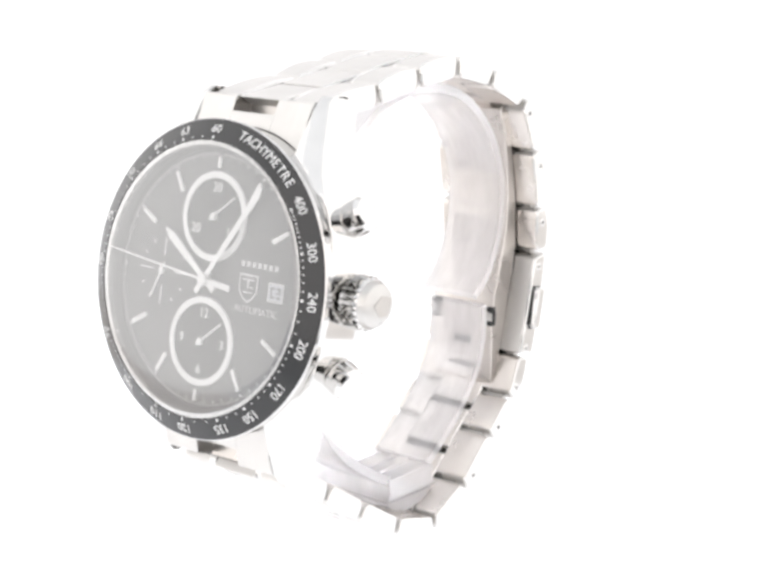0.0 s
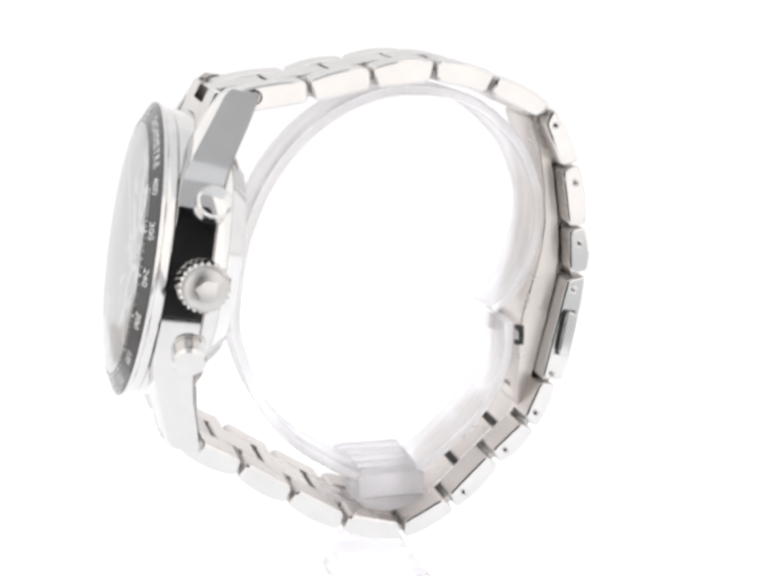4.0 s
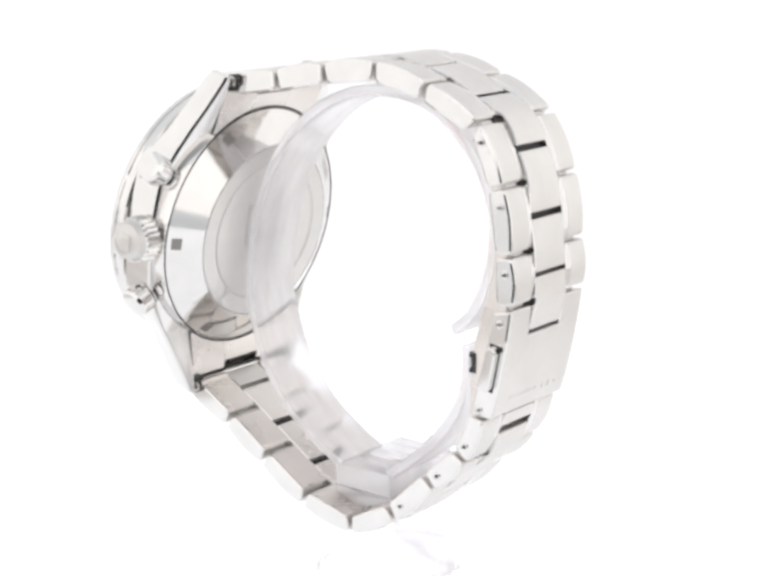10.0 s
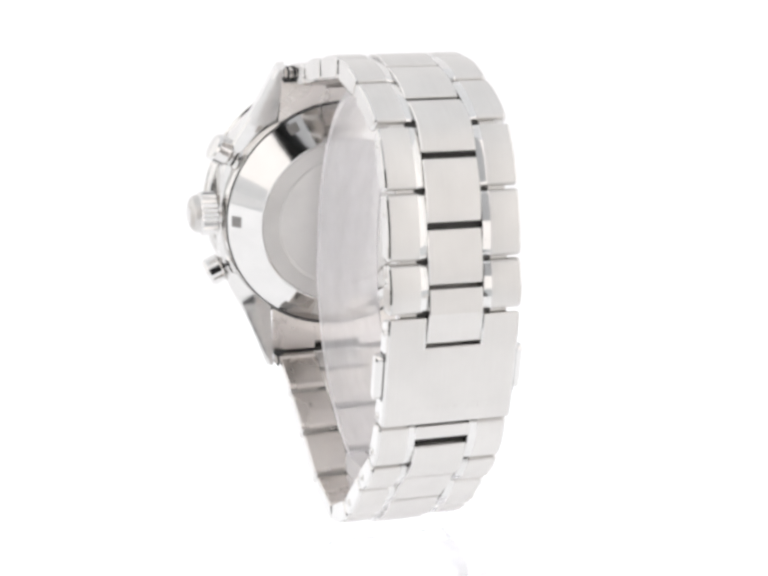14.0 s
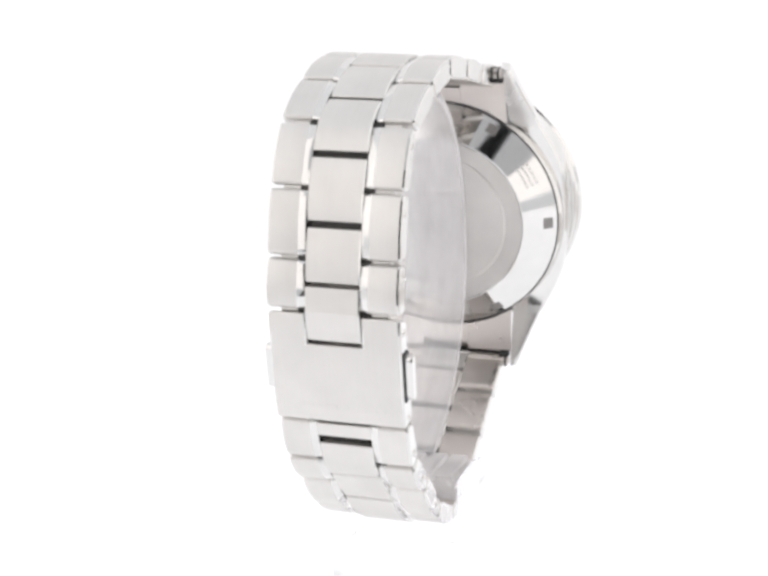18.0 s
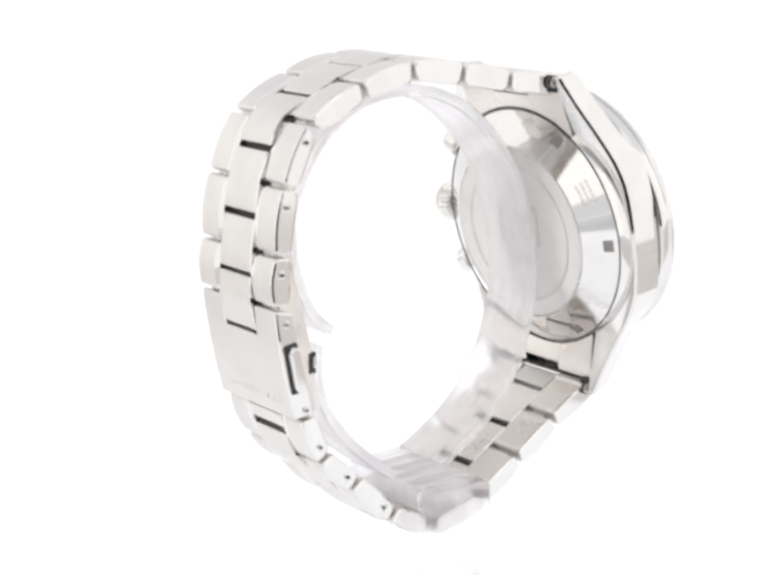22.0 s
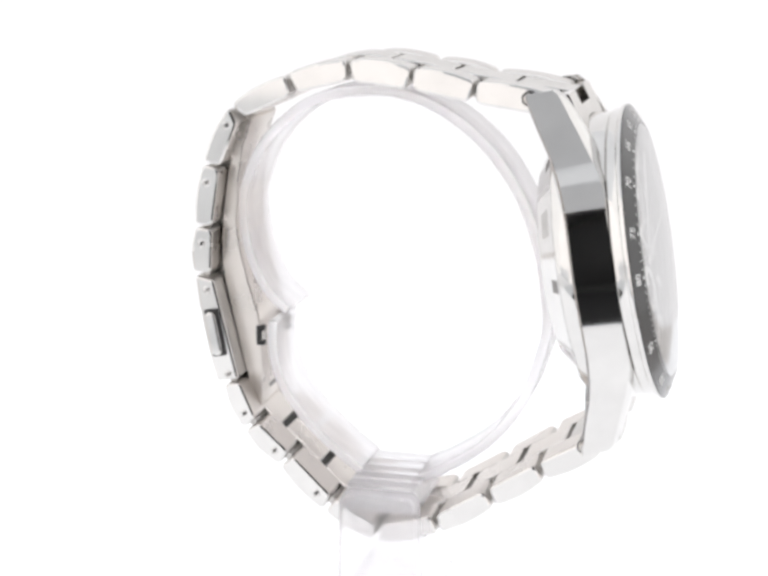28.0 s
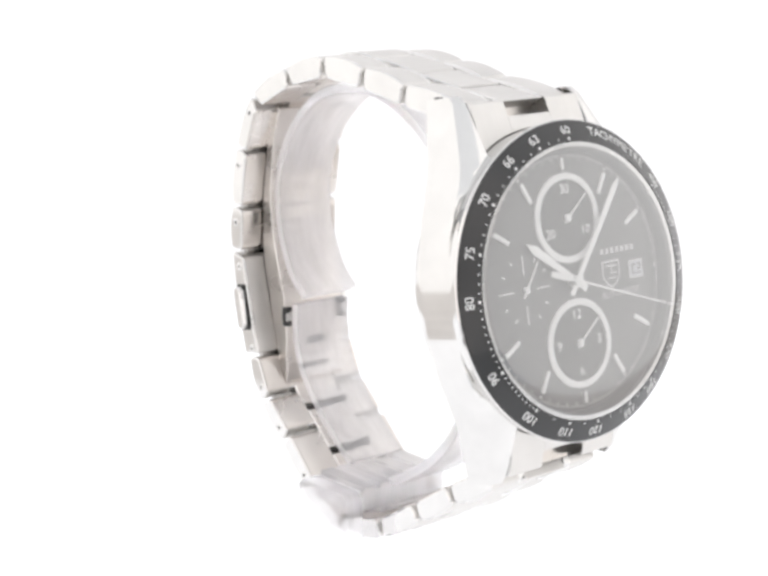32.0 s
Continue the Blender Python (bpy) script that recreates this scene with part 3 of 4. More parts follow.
    for x0, x1, tall in ((-6.8, -5.8, 0.45), (-5.4, -4.3, 0.5), (-3.9, -2.7, 0.45), (-1.4, -0.7, 0.3), (0.2, 0.9, 0.3), (1.4, 2.1, 0.3), (2.6, 3.3, 0.3), (3.8, 4.5, 0.3), (5.0, 5.7, 0.3)):
        p = a.lerp(b, 0.84) + n * 0.17
        bm = bmesh.new()
        box(bm, CX + x0, CX + x1, -tall, tall, -0.03, 0.04, 0.0, Matrix.Translation((0, p.x, p.y)) @ q)
        part("engraving", bm, BRUSHED, cov, "faint engraved mark")


build_bracelet()


# stations along the case flank: distance from the dial's middle, half-width, front height, rear height
FLANK = [(0, 20.35, -1.5, -7.3), (4, 20.2, -1.5, -7.25), (7.4, 19.75, -1.5, -7.2), (9.5, 19.25, -1.5, -7.25), (12.3, 18.15, -1.55, -7.55), (14.0, 17.3, -1.95, -7.85), (17, 15.8, -3.1, -8.6), (21, 14.1, -4.75, -10.0), (24.6, 12.7, -6.2, -11.1), (25.6, 12.3, -7.1, -11.3)]


def flank_station(u):
    """Half-width, front and rear height of the flank, eased between the stations."""
    k = max(i for i in range(len(FLANK) - 1) if FLANK[i][0] <= u)
    t = (u - FLANK[k][0]) / (FLANK[k + 1][0] - FLANK[k][0])
    out = []
    for c in (1, 2, 3):
        if c == 3 or k >= 7:
            out.append(FLANK[k][c] * (1 - t) + FLANK[k + 1][c] * t)
            continue
        slope = []
        for j in (k, k + 1):
            lo, hi = (FLANK[j - 1] if j else (-FLANK[1][0], *FLANK[1][1:])), FLANK[min(j + 1, 9)]
            slope.append((hi[c] - lo[c]) / (hi[0] - lo[0]) * (FLANK[k + 1][0] - FLANK[k][0]))
        p, q = FLANK[k][c], FLANK[k + 1][c]
        out.append(p * (2 * t ** 3 - 3 * t * t + 1) + slope[0] * (t ** 3 - 2 * t * t + t) + q * (3 * t * t - 2 * t ** 3) + slope[1] * (t ** 3 - t * t))
    return out


def build_case():
    bm = bmesh.new()
    # round middle with the polished band under the bezel
    lathe(bm, [(0, -1.3), (18.6, -1.3), (18.9, -1.6), (19.95, -6.9), (19.5, -8.95), (19.4, -9.15), (18.7, -9.15), (0, -9.0)], 128)
    for f in bm.faces:
        f.material_index = 0
    # rounded shoulders between the lugs, under the bezel
    for mid in (90, 270):
        lathe(bm, [(18.5, -1.46), (20.25, -1.46), (20.45, -1.75), (20.45, -7.0), (18.5, -7.2)], 48, True, radians(mid - 50), radians(mid + 50))
    # flanks that run out into the lugs
    for side in (-1, 1):
        rows = []
        stops = [0, 2, 4, 5.5, 7, 8, 9, 10, 11, 12.3, 14, 15.5, 16.6, 17, 19, 21, 23, 24.6, 25.2, 25.59]
        for u in [-v for v in stops[:0:-1]] + stops:
            x, nf, nr = flank_station(abs(u))
            taper = 0.45 * (nf - nr) / 5.8
            k = min(1.0, max(0.0, (abs(u) - 11.5) / 3.5))
            tip = min(1.0, max(0.0, (abs(u) - 17.0) / 8.0))
            face = x - taper - (0.9 - 0.35 * tip) * k
            edge = max(10.45, face - 0.22 - (1.9 - 0.5 * tip) * k)
            low = nf - 0.1 - 0.25 * k
            top = low + 0.1 + 0.42 * (face - edge) * k
            ring = [(edge, top), (face, low), (x, nr + 0.4), (x - 0.36, nr + 0.06), (x - 0.6, nr), (min(x - 0.9, 11.25), nr), (10.05, top - 0.12), (10.2, top)]
            rows.append([bm.verts.new((side * px, u, pn)) for px, pn in ring])
        fs = [bm.faces.new(rows[0]), bm.faces.new(rows[-1][::-1])]
        for r, q in zip(rows, rows[1:]):
            for k in range(8):
                fs.append(bm.faces.new((r[k], q[k], q[(k + 1) % 8], r[(k + 1) % 8])))
    bm.normal_update()
    bmesh.ops.recalc_face_normals(bm, faces=bm.faces)
    for f in bm.faces:
        c = f.calc_center_median()
        f.material_index = 1 if f.normal.z < -0.75 and abs(c.y) > 12.5 and abs(c.x) > 10 and c.z < -8.25 else 0
    case = part("case", bm, [POLISHED, SOFT], WATCH, "polished steel case with faceted lugs", CASE, smooth=24)
    # end links between the lugs: a plate that meets the round case, with a notch for the first middle link
    def end_ring(x, s, notch):
        u0 = math.sqrt(20.53 ** 2 - x * x)
        top = [(u0, -4.14 - 0.3 * (u0 - 19.5)), (u0 + 0.12, -4.036 - 0.3 * (u0 - 19.5)), (22.25, -4.825), (22.4, -4.95 if notch else -4.87)]
        if notch:
            top += [(22.45, -7.2), (22.45, -8.4), (22.4, -9.2), (22.2, -9.9)]
        else:
            top += [(24.35, -5.455), (24.62, -5.7), (24.62, -7.4), (24.2, -9.0)]
        wide = math.copysign(11.22, x) if abs(x) > 9.9 else x
        return [(wide if n < -8.2 else x, s * u, n) for u, n in top + [(22.1 if notch else 23.4, -10.3), (21.4, -10.2), (math.sqrt(19.65 ** 2 - wide * wide), -9.2)]]

    for s in (-1, 1):
        for xs, notch in (((-9.95, -8.4, -7.0, -5.4, -3.86), False), ((3.86, 5.4, 7.0, 8.4, 9.95), False), ((-3.84, -2.0, 0.0, 2.0, 3.84), True)):
            bm = bmesh.new()
            loft(bm, [end_ring(x, s, notch) for x in xs])
            bm.normal_update()
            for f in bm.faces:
                # slot 3 paints the wall facing the case as dark as a shaded gap
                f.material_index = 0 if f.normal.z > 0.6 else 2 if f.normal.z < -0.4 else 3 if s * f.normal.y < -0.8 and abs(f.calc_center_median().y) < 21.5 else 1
            part("end_link", bm, [BRUSHED, POLISHED, INNER, GAP_SHADE], WATCH, "brushed steel end link between the lugs", CASE, smooth=24)
        for side in (-1, 1):
            turn = Euler((0, side * math.pi / 2, 0)).to_matrix().to_4x4()
            bm = bmesh.new()
            lathe(bm, [(0, 10.9), (0.62, 10.9), (0.8, 10.75), (0.8, 4.0), (0, 4.0)], 24)
            bm.transform(Matrix.Translation((0, s * 24.85, -10.85)) @ turn)
            part("hinge_knuckle", bm, INNER, case, "round steel knuckle between lug and bracelet", smooth=30)
            # dark ring and block stand for the shade in the gaps here
            bm = bmesh.new()
            lathe(bm, [(0.82, 10.6), (1.04, 10.6), (1.04, 10.3), (0.82, 10.3)], 24, close=True)
            bm.transform(Matrix.Translation((0, s * 24.85, -10.85)) @ turn)
            part("knuckle_gap", bm, DARK_HOLE, case, "dark ring for the shaded gap round the knuckle", smooth=30)
            bm = bmesh.new()
            box(bm, min(side * 9.3, side * 11.0), max(side * 9.3, side * 11.05), min(s * 23.3, s * 24.1), max(s * 23.3, s * 24.1), -11.1, -10.0, 0.15, None, 1)
            part("lug_pocket", bm, DARK_HOLE, case, "dark block for the shaded pocket beside the lug")
            bm = bmesh.new()
            lathe(bm, [(0, 0.05), (0.5, 0.05), (0.55, -0.3)], 16)
            bm.transform(Matrix.Translation((side * 12.0, s * 24.0, -9.8)) @ Euler((0, side * math.pi / 2, 0)).to_matrix().to_4x4())
            part("lug_pin", bm, SATIN, case, smooth=40)
        bm = bmesh.new()
        box(bm, -3.83, 3.83, min(s * 22.3, s * 24.9), max(s * 22.3, s * 24.9), -8.7, -8.2)
        part("notch_floor", bm, INNER, case, "dull floor of the notch")
        # added dark filler where the gap round the spring bar is shaded
        bm = bmesh.new()
        lathe(bm, [(0, -9.6), (0.85, -9.6), (0.85, 9.6), (0, 9.6)], 20)
        bm.transform(Matrix.Translation((0, s * 24.5, -9.5)) @ Euler((0, math.pi / 2, 0)).to_matrix().to_4x4())
        part("bar_filler", bm, GAP_SHADE, case, "dark filler for the shaded gap round the spring bar", smooth=40)
        bm = bmesh.new()
        lathe(bm, [(0, -10.0), (0.4, -10.0), (0.4, -4.2), (0.55, -4.1), (0.55, 4.1), (0.4, 4.2), (0.4, 10.0), (0, 10.0)], 20)
        bm.transform(Matrix.Translation((0, s * 24.5, -10.2)) @ Euler((0, math.pi / 2, 0)).to_matrix().to_4x4())
        part("spring_bar", bm, POLISHED, case, "steel spring bar between the lugs", smooth=40)
    build_caseback(case)
    build_crown()
    build_bezel()
    build_dial()


def build_caseback(case):
    bm = bmesh.new()
    lathe(bm, [(19.05, -8.6), (19.1, -9.2), (18.9, -9.32), (14.6, -12.0), (14.3, -12.18), (14.05, -12.1), (14.05, -11.85), (0, -11.85)], 128)
    back = part("caseback", bm, [POLISHED], WATCH, "polished screw-down caseback with engraved centre", CASE, smooth=24)
    for k in range(6):
        a = radians(60 * k)
        # flat grey patch paints the shade of a notch
        bm = bmesh.new()
        m = Matrix.Rotation(a, 4, "Z") @ Matrix.Translation((17.8, 0, -10.03)) @ Matrix.Rotation(radians(-31.9), 4, "Y")
        box(bm, -0.8, 0.8, -0.9, 0.9, -0.03, 0.3, 0.0, m)
        part("key_notch", bm, RECESS, back, "key notch in the bevel, painted grey for its shade")
    # dark ring paints the shade of the groove
    bm = bmesh.new()
    lathe(bm, [(19.05, -9.1), (19.35, -9.1), (19.35, -9.2), (19.05, -9.2)], 128, close=True)
    part("case_groove", bm, DARK_HOLE, back, "thin dark ring for the shaded groove round the caseback", smooth=30)
    # worn lines of engraving on the bevel
    for row in range(3):
        for k in range(5):
            bm = bmesh.new()
            m = Matrix.Rotation(radians(146 + 2.6 * k), 4, "Z") @ Matrix.Translation((17.5 - row * 0.75, 0, -10.21 - row * 0.467)) @ Matrix.Rotation(radians(-31.9), 4, "Y")
            box(bm, -0.2, 0.2, -0.3, 0.3, -0.04, 0.05, 0.0, m)
            part("engraving", bm, ENGRAVED, back)
    bm = bmesh.new()
    lathe(bm, [(0, -11.98), (10.6, -11.98), (10.9, -12.0), (10.9, -11.9), (0, -11.9)], 96)
    part("engraved_disc", bm, ENGRAVED, back, "matt sunken disc of the caseback", smooth=24)
    # brushed ring round the sunken disc, with a polished step between them
    bm = bmesh.new()
    lathe(bm, [(11.35, -12.16), (13.9, -12.16), (14.0, -12.0), (11.35, -12.0)], 96, close=True)
    part("brushed_ring", bm, ENGRAVED, back, "satin flat ring of the caseback", smooth=24)
    bm = bmesh.new()
    lathe(bm, [(10.9, -11.9), (10.9, -11.99), (11.34, -12.18), (11.34, -11.9)], 96, close=True)
    part("step_ring", bm, SATIN, back, "polished step round the sunken disc", smooth=24)
    bm = bmesh.new()
    out = [(-4.6, 4.8), (4.6, 4.8), (4.6, -1.5), (0, -5.6), (-4.6, -1.5)]
    inn = [(x * 0.88, y * 0.88) for x, y in out]
    vo, vi, lo, li = ([bm.verts.new((x, y, z)) for x, y in ring] for ring, z in ((out, -12.06), (inn, -12.06), (out, -11.97), (inn, -11.97)))
    for i in range(5):
        j = (i + 1) % 5
        bm.faces.new((vo[i], vo[j], vi[j], vi[i]))
        bm.faces.new((vo[i], lo[i], lo[j], vo[j]))
        bm.faces.new((vi[i], vi[j], li[j], li[i]))
    box(bm, -3.4, 3.4, 1.2, 3.2, -12.05, -11.97)
    box(bm, -3.0, 3.0, -1.6, 0.2, -12.05, -11.97)
    part("engraved_emblem", bm, SATIN, back, "plain engraved emblem outline")


def build_crown():
    bm = bmesh.new()
    n = 96
    prof = [(1.9, 18.0), (1.9, 20.3), (2.9, 20.4), (3.55, 20.6), (3.55, 22.9), (3.1, 23.25), (3.0, 23.8), (2.75, 24.3), (2.2, 24.65), (1.2, 24.85), (0, 24.9)]
    rings = []
    for r, h in prof:
        if r == 0:
            rings.append([bm.verts.new((0, 0, h))])
            continue
        row = []
        for i in range(n):
            a = 2 * math.pi * i / n
            cut = (0.0, 0.18, 0.36, 0.18)[i % 4] if r > 3.4 else 0.0
            row.append(bm.verts.new(((r - cut) * math.cos(a), (r - cut) * math.sin(a), h)))
        rings.append(row)
    for a, b in zip(rings, rings[1:]):
        for i in range(n):
            j = (i + 1) % n
            bm.faces.new((a[i], b[0], a[j]) if len(b) == 1 else (a[i], b[i], b[j], a[j]))
    for f in bm.faces:
        f.material_index = 1 if f.calc_center_median().z > 23.2 else 0
    crown = part("crown", bm, [POLISHED, SATIN], WATCH, "fluted steel winding crown", CASE @ Matrix.Scale(1, 4) @ mm_axis(0.25, -6.0), smooth=28)
    bm = bmesh.new()
    pts = [(-1.3, 1.3), (1.3, 1.3), (1.3, -0.4), (0, -1.6), (-1.3, -0.4)]
    top = [bm.verts.new((y, x, 24.98)) for x, y in pts]
    low = [bm.verts.new((y, x, 24.5)) for x, y in pts]
    bm.faces.new(top)
    for i in range(5):
        bm.faces.new((top[i], low[i], low[(i + 1) % 5], top[(i + 1) % 5]))
    part("crown_emblem", bm, POLISHED, crown, "raised plain shield on the crown")
    for u in (29.0, -26.0):
        bm = bmesh.new()
        lathe(bm, [(2.4, 17.0), (2.4, 20.6), (2.2, 21.0), (1.55, 21.1), (1.5, 22.0), (1.75, 22.1), (2.2, 22.35), (2.35, 22.6), (2.35, 24.5), (2.05, 25.0), (1.5, 25.2), (0, 25.25)], 48)
        push = part("pusher", bm, POLISHED, WATCH, "round polished chronograph pusher", CASE @ Matrix.Rotation(radians(u), 4, "Z") @ mm_axis(0.0, -5.9) @ Matrix.Translation((0, 0, -1.0 * MM)), smooth=28)
        bm = bmesh.new()
        lathe(bm, [(1.5, 21.0), (1.9, 21.0), (1.9, 21.4), (1.5, 21.4)], 32, close=True)
        for h in (20.9, 21.7):
            rib = bmesh.new()
            lathe(rib, [(1.5, h), (2.0, h + 0.05), (2.0, h + 0.3), (1.5, h + 0.35)], 32, close=True)
            part("pusher_rib", rib, POLISHED, push, smooth=30)
        part("pusher_gasket", bm, DARK_HOLE, push, "dark seal round the pusher stem", smooth=30)


def mm_axis(u, n):
    return Matrix.Translation((0, u * MM, n * MM)) @ Euler((0, math.pi / 2, 0)).to_matrix().to_4x4()


CONE = math.atan2(2.17 - 0.84, 20.98 - 18.25)


def build_bezel():
    bm = bmesh.new()
    lathe(bm, [(18.5, -1.4), (20.5, -1.4), (20.7, -1.22), (20.76, -0.2), (20.86, -0.02), (21.14, 0.12), (21.2, 0.24), (21.22, 0.5), (21.12, 0.66), (18.2, 2.06), (17.6, 1.95), (17.6, -1.4)], 160, close=True)
    bez = part("bezel", bm, POLISHED, WATCH, "polished steel bezel ring", CASE, smooth=32)
    bm = bmesh.new()
    lathe(bm, [(21.08, 0.73), (20.98, 0.84), (18.25, 2.17), (18.15, 2.07)], 160, close=True)
    part("bezel_insert", bm, BEZEL_BLACK, bez, "black tachymeter ring with white numerals", smooth=20)

    def on_cone(a, r):
        a = radians(a)
        h = 0.84 + (20.98 - r) * (2.17 - 0.84) / (20.98 - 18.25)
        return Matrix.Translation((r * math.sin(a), r * math.cos(a), h + 0.02)) @ Matrix.Rotation(-a, 4, "Z") @ Matrix.Rotation(-CONE, 4, "X")

    for v in (60, 63, 66, 70, 75, 80, 90, 100, 110, 120, 135, 150, 170, 200, 240, 300, 400):
        bm = lettering(str(v), 1.7)
        bm.transform(on_cone(21600 / v, 19.75))
        part("numeral", bm, WHITE_PRINT, bez)
    for k, ch in enumerate("TACHYMETRE"):
        bm = lettering(ch, 1.75)
        bm.transform(on_cone(14.0 + 3.36 * k, 19.75))
        part("letter", bm, WHITE_PRINT, bez)
    bm = bmesh.new()
    values = list(range(60, 70)) + list(range(70, 100)) + list(range(100, 200, 5)) + list(range(200, 400, 10)) + [400]
    for v in values:
        big = v in (60, 63, 66, 70, 75, 80, 90, 100, 110, 120, 135, 150, 170, 200, 240, 300, 400)
        r = 0.17 if big else 0.09
        box(bm, -r, r, -r, r, -0.01, 0.02, 0.0, on_cone(21600 / v, 18.62))
    tagged(part("scale_dots", bm, WHITE_PRINT, bez, "white scale dots round the inner rim"), kind="stuff")
    bm = bmesh.new()
    prof = [(18.12 * math.sin(t), 2.1 + 0.95 * (math.cos(t) - math.cos(math.pi / 2))) for t in (math.pi / 2 * k / 10 for k in range(11))]
    lathe(bm, [(r, h) for r, h in prof], 128)
    c = part("crystal", bm, CRYSTAL, WATCH, "domed clear sapphire crystal over the dial", CASE, smooth=40)
    c.visible_shadow = False


def build_dial():
    bm = bmesh.new()
    lathe(bm, [(0, 0), (17.2, 0), (17.2, -1.0), (0, -1.0)], 128)
    dial = part("dial", bm, DIAL_BLACK, WATCH, "dark grey sunburst dial with white subdials", CASE, smooth=30)
    bm = bmesh.new()
    lathe(bm, [(17.15, 0.0), (17.85, 1.9), (18.05, 1.9), (18.05, -0.5), (17.15, -0.5)], 128, close=True)
    part("inner_flange", bm, DIAL_BLACK, dial, "dark sloping flange round the dial", smooth=30)
    bm = bmesh.new()
    lathe(bm, [(17.78, 1.92), (18.0, 2.02), (18.14, 2.02), (18.14, 1.85), (17.78, 1.85)], 128, close=True)
    part("crystal_rim", bm, SILVER_MARK, dial, "thin bright ring under the crystal edge", smooth=30)

    def baton(a, r0, r1, w, h=0.35, mat=SILVER_MARK, name="hour_marker", parent=dial):
        b = bmesh.new()
        box(b, -w / 2, w / 2, r0, r1, 0.0, h, 0.06, Matrix.Rotation(-radians(a), 4, "Z"), 1)
        return part(name, b, mat, parent)

    for h in (1, 2, 4, 5, 7, 8, 10, 11):
        baton(30 * h, 12.6, 15.6, 0.62)
    baton(0, 14.7, 16.2, 0.55)
    baton(180, 14.7, 16.2, 0.55)
    # minute track
    bm = bmesh.new()
    for k in range(240):
        a = 1.5 * k
        if k % 20 == 0:
            continue
        r0 = 15.9 if k % 4 == 0 else 16.35
        box(bm, -0.06, 0.06, r0, 16.7, -0.05, 0.06, 0.0, Matrix.Rotation(-radians(a), 4, "Z"))
    tagged(part("minute_track", bm, GREY_PRINT, dial, "fine minute track at the dial edge"), kind="stuff")
    # lume dots at the hours
    for h in (1, 2, 3, 4, 5, 7, 8, 9, 10, 11):
        bm = bmesh.new()
        lathe(bm, [(0, 0.05), (0.17, 0.05), (0.17, 0)], 10)
        bm.transform(Matrix.Translation((16.15 * math.sin(radians(30 * h)), 16.15 * math.cos(radians(30 * h)), 0)))
        part("lume_dot", bm, WHITE_PRINT, dial)

    # two ringed subdials
    for u, figures in ((8.35, (("30", 0), ("10", 120), ("20", 240))), (-8.25, (("12", 0), ("3", 90), ("6", 180), ("9", 270)))):
        bm = bmesh.new()
        lathe(bm, [(0, 0.1), (5.1, 0.1), (5.1, 0.0), (0, 0.0)], 64)
        bm.transform(Matrix.Translation((0, u, 0)))
        face = part("subdial", bm, SUB_BLACK, dial, "black counter face")
        bm = bmesh.new()
        lathe(bm, [(5.05, 0.0), (5.05, 0.3), (5.85, 0.3), (5.95, 0.2), (5.95, 0.0)], 72, close=True)
        bm.transform(Matrix.Translation((0, u, 0)))
        part("subdial_ring", bm, WHITE_PRINT, dial, "raised white ring of the counter", smooth=30)
        for txt, a in figures:
            bm = lettering(txt, 1.8)
            bm.transform(Matrix.Translation((3.75 * math.sin(radians(a)), u + 3.75 * math.cos(radians(a)), 0.14)))
            part("figure", bm, WHITE_PRINT, dial)
        baton_hand(u, 52.0, dial)
    # open small seconds with a thin cross
    for k in range(12):
        bm = bmesh.new()
        long = k % 3 == 0
        box(bm, -0.08, 0.08, 2.0 if long else 3.9, 4.5, -0.05, 0.06, 0.0, Matrix.Translation((-8.75, 0, 0)) @ Matrix.Rotation(radians(30 * k), 4, "Z"))
        part("seconds_tick", bm, WHITE_PRINT, dial)
    # date
    bm = bmesh.new()
    box(bm, 10.9, 13.7, -1.25, 1.25, 0.0, 0.12, 0.08, None, 1)
    date = part("date_window", bm, GREY_PRINT, dial, "framed date window")
    bm = bmesh.new()
    box(bm, 11.15, 13.45, -1.0, 1.0, 0.1, 0.15)
    part("date_disc", bm, DATE_GREY, dial)
    for x0, x1, y0, y1 in ((11.45, 12.15, -0.7, -0.45), (11.45, 12.15, 0.45, 0.7), (11.45, 11.7, -0.45, 0.45), (12.5, 13.2, -0.7, -0.45), (12.5, 13.2, 0.45, 0.7), (12.5, 13.2, -0.12, 0.12), (12.95, 13.2, 0.12, 0.45)):
        bm = bmesh.new()
        box(bm, x0, x1, y0, y1, 0.14, 0.17)
        part("date_bar", bm, DIAL_BLACK, dial)
    # plain shield emblem
    bm = bmesh.new()
    out = [(-1.7, 1.75), (1.7, 1.75), (1.7, -0.5), (0.9, -1.5), (0, -2.0), (-0.9, -1.5), (-1.7, -0.5)]
    top = [bm.verts.new((7.4 + x, y, 0.1)) for x, y in out]
    low = [bm.verts.new((7.4 + x, y, 0.0)) for x, y in out]
    bm.faces.new(top)
    for i in range(7):
        bm.faces.new((top[i], low[i], low[(i + 1) % 7], top[(i + 1) % 7]))
    part("shield_emblem", bm, GREY_PRINT, dial, "plain silver shield emblem")
    bm = bmesh.new()
    bm.faces.new([bm.verts.new((7.4 + 0.84 * x, 0.84 * y, 0.14)) for x, y in out])
    part("emblem_field", bm, DIAL_BLACK, dial)
    for x0, x1, y0, y1 in ((6.4, 8.4, 0.9, 1.15), (7.25, 7.55, -0.1, 0.9), (7.7, 8.3, -0.1, 0.15), (6.6, 8.2, -0.75, -0.5)):
        bm = bmesh.new()
        box(bm, x0, x1, y0, y1, 0.13, 0.17)
